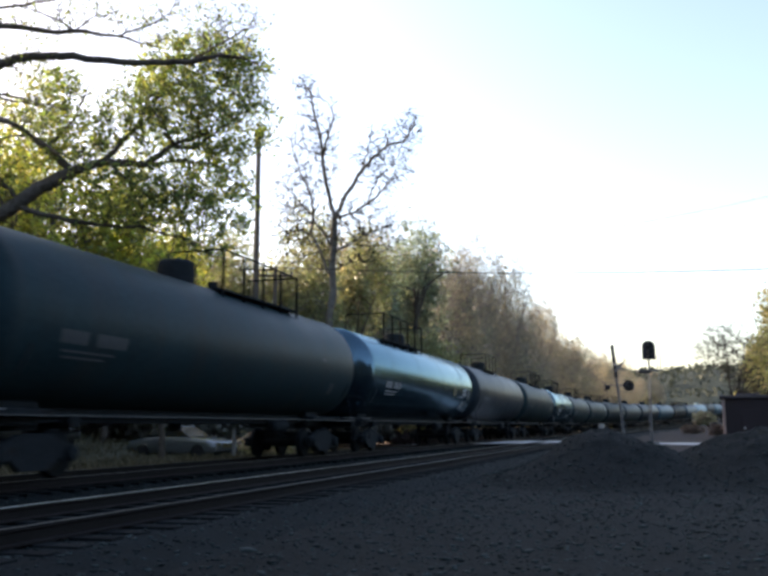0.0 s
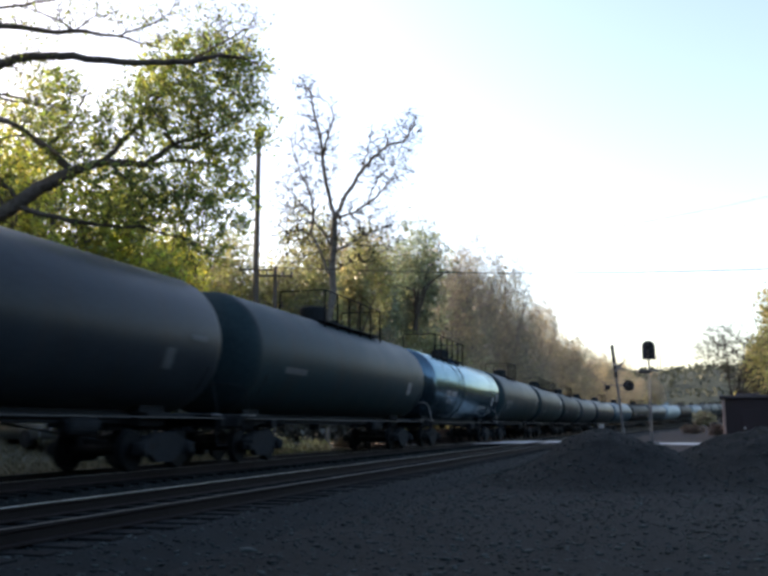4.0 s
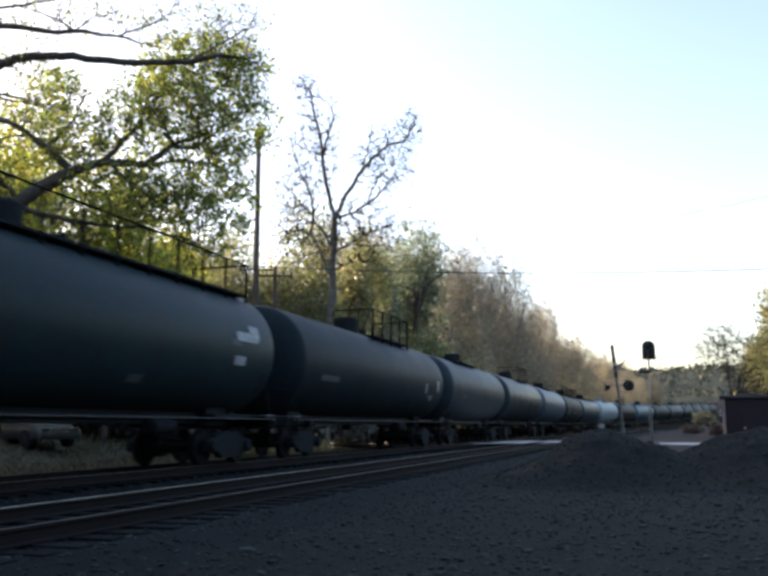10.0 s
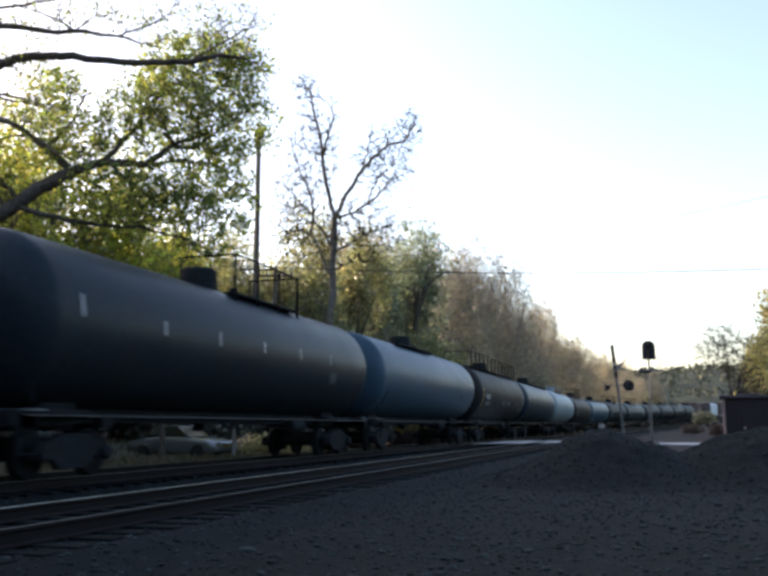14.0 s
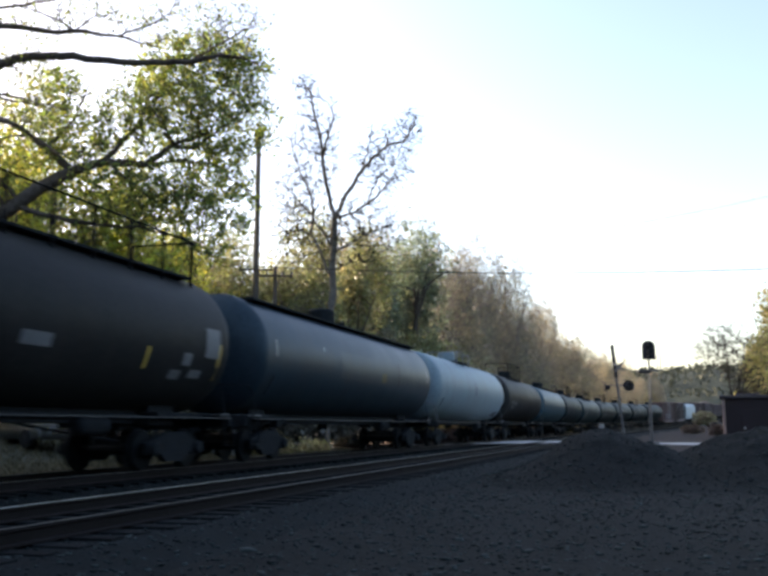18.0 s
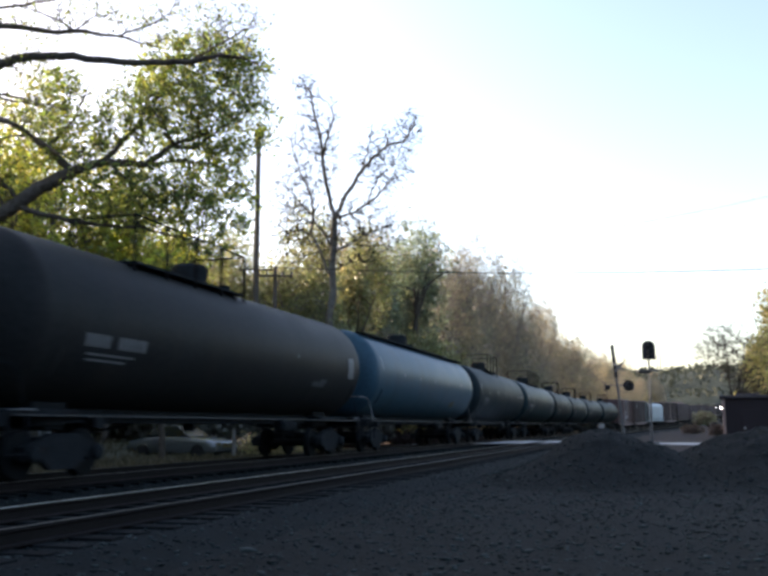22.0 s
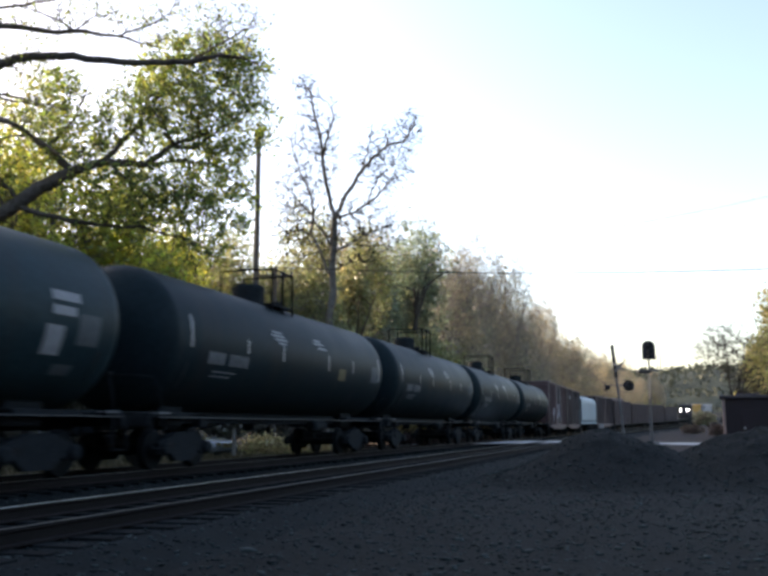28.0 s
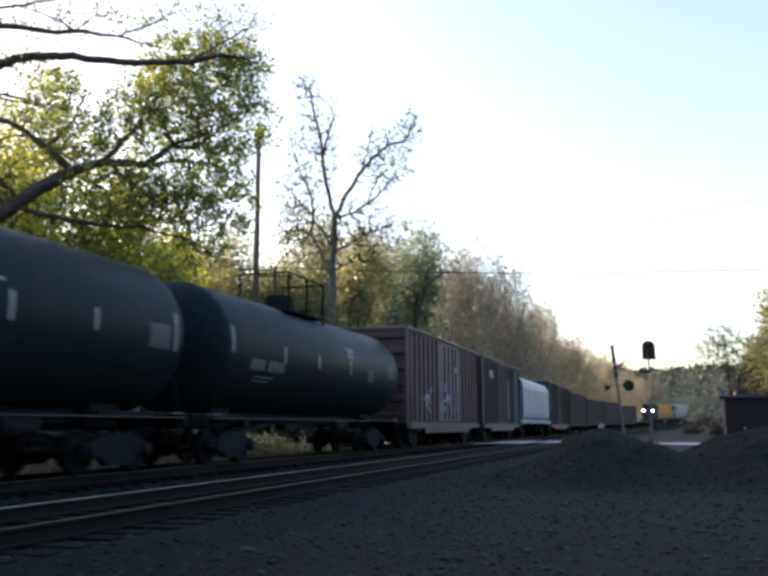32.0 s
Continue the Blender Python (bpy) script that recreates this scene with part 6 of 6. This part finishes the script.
parked_car("silver car parked in the grass behind the train", pose(-19.2, 32.8, ground_z(-19.2, 32.8) - 0.10, 0, 0, -6), M_CAR_SILVER)
parked_car("dull dark car parked on the grass beyond the line", pose(-22.9, 27.8, ground_z(-22.9, 27.8) - 0.12, 0, 0, -20), M_CAR_DARK)
bush("low pinkish-brown shrub on the grassy bank", -22.3, 20.6, 1.1, 1.8, 373, M_LEAF_RUST, size=0.07)
bush("low pinkish-brown shrub on the grassy bank", -21.0, 18.6, 0.8, 1.4, 374, M_LEAF_RUST, size=0.07)
bm = bmesh.new()
rod(bm, (0, 0, 0), (0, 0, 1.35), 0.07, 10)
me = bpy.data.meshes.new("fence_post")
bm.to_mesh(me)
bm.free()
me.materials.append(M_CONCRETE)
tagged(new("fence_post", me), "pale weathered post beside the far track", "post").matrix_basis = pose(-15.75, 30.7, -0.5)
tagged(new("fence_post", me), "pale weathered post beside the far track", "post").matrix_basis = pose(-15.75, 40.6, -0.5)
bm = bmesh.new()
rod(bm, (0, 0, 0), (0, 0, 9.0), 0.09, 10)
me = bpy.data.meshes.new("lamp_post")
bm.to_mesh(me)
bm.free()
me.materials.append(M_GALV)
tagged(new("lamp_post", me), "pale slender post beyond the bend", "post").matrix_basis = pose(15.6, 175, 0.2)

# ---- loose stones, ties, grass ----
rng_s = np.random.default_rng(3)


def stones(name, label, xs, ys, sizes, material, zf):
    n = len(xs)
    cube = np.array([(x, y, z) for z in (-1, 1) for y in (-1, 1) for x in (-1, 1)], float) * 0.5
    quads = np.array([(0, 1, 3, 2), (4, 6, 7, 5), (0, 4, 5, 1), (2, 3, 7, 6), (0, 2, 6, 4), (1, 5, 7, 3)])
    v = cube[None] * rng_s.uniform(0.55, 1.25, (n, 8, 3)) * np.asarray(sizes)[:, None, None] * np.array([1.3, 1.05, 0.45])
    a = rng_s.uniform(0, 6.28, n)
    ca, sa = np.cos(a)[:, None], np.sin(a)[:, None]
    x = v[..., 0] * ca - v[..., 1] * sa
    y = v[..., 0] * sa + v[..., 1] * ca
    z = np.array([zf(p, q) for p, q in zip(xs, ys)])
    w = np.stack([x + np.asarray(xs)[:, None], y + np.asarray(ys)[:, None], v[..., 2] + (z + np.asarray(sizes) * 0.12)[:, None]], axis=2)
    q = quads[None] + (np.arange(n) * 8)[:, None, None]
    return tagged(mesh_fast(name, w.reshape(-1, 3), q.reshape(-1, 4), material), label, "gravel", kind="stuff")


n_st = 38000
yy = 1.5 + 33 * rng_s.uniform(0, 1, n_st) ** 1.3
xx = rng_s.uniform(-4.3, 9.0, n_st)
keep = xx > -4.25
stones("loose_gravel", "loose dark gravel strewn over the ground", xx[keep], yy[keep], rng_s.gamma(1.7, 0.0085, n_st)[keep] + 0.008, M_STONE, lambda x, y: ground_z(x, y) + max((0.03 + mound_z(x, y, m) if mound_z(x, y, m) > 0 else 0.0) for m in MOUNDS))
n_b = 18000
ss = 4 + 60 * rng_s.uniform(0, 1, n_b) ** 1.5
uu = rng_s.uniform(-2.4, 8.6, n_b)


def bed_z(x, y):
    u = x - X_TRAIN
    return float(np.interp(u, [b[0] for b in bed], [b[1] for b in bed]))


stones("ballast_stones", "crushed ballast stones between the rails", X_TRAIN + uu, ss, rng_s.uniform(0.018, 0.045, n_b), M_STONE, bed_z)

# shoulder stones, their sunlight painted in by a bright colour
n_p = 4200
stones("pale_shoulder_stones", "stones in sunlit-bright colour along the far edge of the trackbed", X_TRAIN - 1.45 - rng_s.gamma(2.0, 0.28, n_p), rng_s.uniform(4, 62, n_p), rng_s.uniform(0.05, 0.12, n_p), M_STONE_LIT, bed_z)

n_g = 26000
gy_ = rng_s.uniform(8, 41, n_g)
gx_ = X_TRAIN - 2.7 - 13.0 * rng_s.uniform(0, 1, n_g) ** 1.4
hgt = rng_s.uniform(0.06, 0.24, n_g)
lean_ = rng_s.normal(size=(n_g, 2)) * 0.12
gz_ = np.array([max(ground_z(x, y), bed_z(x, y) if x > X_TRAIN - 4.6 else -9) for x, y in zip(gx_, gy_)])
b0 = np.column_stack([gx_, gy_, gz_ - 0.02])
tp = b0 + np.column_stack([lean_, hgt])
sd = np.column_stack([rng_s.normal(size=(n_g, 2)) * 0.022, np.zeros(n_g)])
v = np.stack([b0 - sd, b0 + sd, tp + sd * 0.3, tp - sd * 0.3], axis=1).reshape(-1, 3)
tagged(mesh_fast("dry_grass", v, np.arange(n_g * 4).reshape(-1, 4), M_GRASS), "dry sunlit grass along the far side of the tracks", "grass", kind="stuff")

tie = bmesh.new()
box(tie, (0, 0, 0), (2.6, 0.23, 0.18), 0.015)
tie_me = bpy.data.meshes.new("tie")
tie.to_mesh(tie_me)
tie.free()
tie_me.materials.append(M_TIE)
for tr, off in TRACKS:
    for i in range(230):
        s_ = 4 + i * 0.52
        x, y, h = path(s_, off)
        t = new("tie", tie_me)
        t.parent = tr
        t.matrix_basis = pose(x + rng_s.normal() * 0.03, y, rise(s_) - 0.258 + rng_s.normal() * 0.004, 0, 0, -math.degrees(h) + rng_s.normal() * 1.0)
    v_, f_ = [], []
    for s_ in list(np.arange(-60, 4, 0.52)) + list(np.arange(124, 300, 0.52)):
        x, y, h = path(s_, off)
        m_ = pose(x, y, rise(s_) - 0.258, 0, 0, -math.degrees(h))
        k = len(v_)
        v_ += [tuple(m_ @ Vector((sx * 1.3, sy * 0.115, sz * 0.09))) for sz in (-1, 1) for sy in (-1, 1) for sx in (-1, 1)]
        f_ += [tuple(k + q for q in f) for f in ((0, 1, 3, 2), (4, 6, 7, 5), (0, 4, 5, 1), (2, 3, 7, 6), (0, 2, 6, 4), (1, 5, 7, 3))]
    tagged(mesh_np("far_ties", v_, f_, M_TIE, tr), kind="stuff")

# ---- the train runs past ----
def car_pose(s, half):
    x0, y0, _ = path(s - half)
    x1, y1, _ = path(s + half)
    z0, z1 = rise(s - half), rise(s + half)
    return pose((x0 + x1) / 2, (y0 + y1) / 2, (z0 + z1) / 2, math.degrees(math.atan2(z1 - z0, 2 * half)), 0, math.degrees(math.atan2(-(x1 - x0), y1 - y0)))


def motions():
    for car, s, half in TRAIN:
        walk(car, [(float(t), car_pose(s - V * t, half)) for t in range(33)])
    turn = math.degrees(V / FPS / 0.43)
    for k, sets in WHEELS.items():
        walk(sets[0], [(i / FPS, pose(0, k * 0.89, 0.43, i * turn)) for i in range(32 * FPS + 1)])
        keys = sets[0].animation_data
        for w in sets[1:]:
            w.rotation_mode = "QUATERNION"
            w.animation_data_create()
            w.animation_data.action = keys.action
            w.animation_data.action_slot = keys.action_slot


motions()
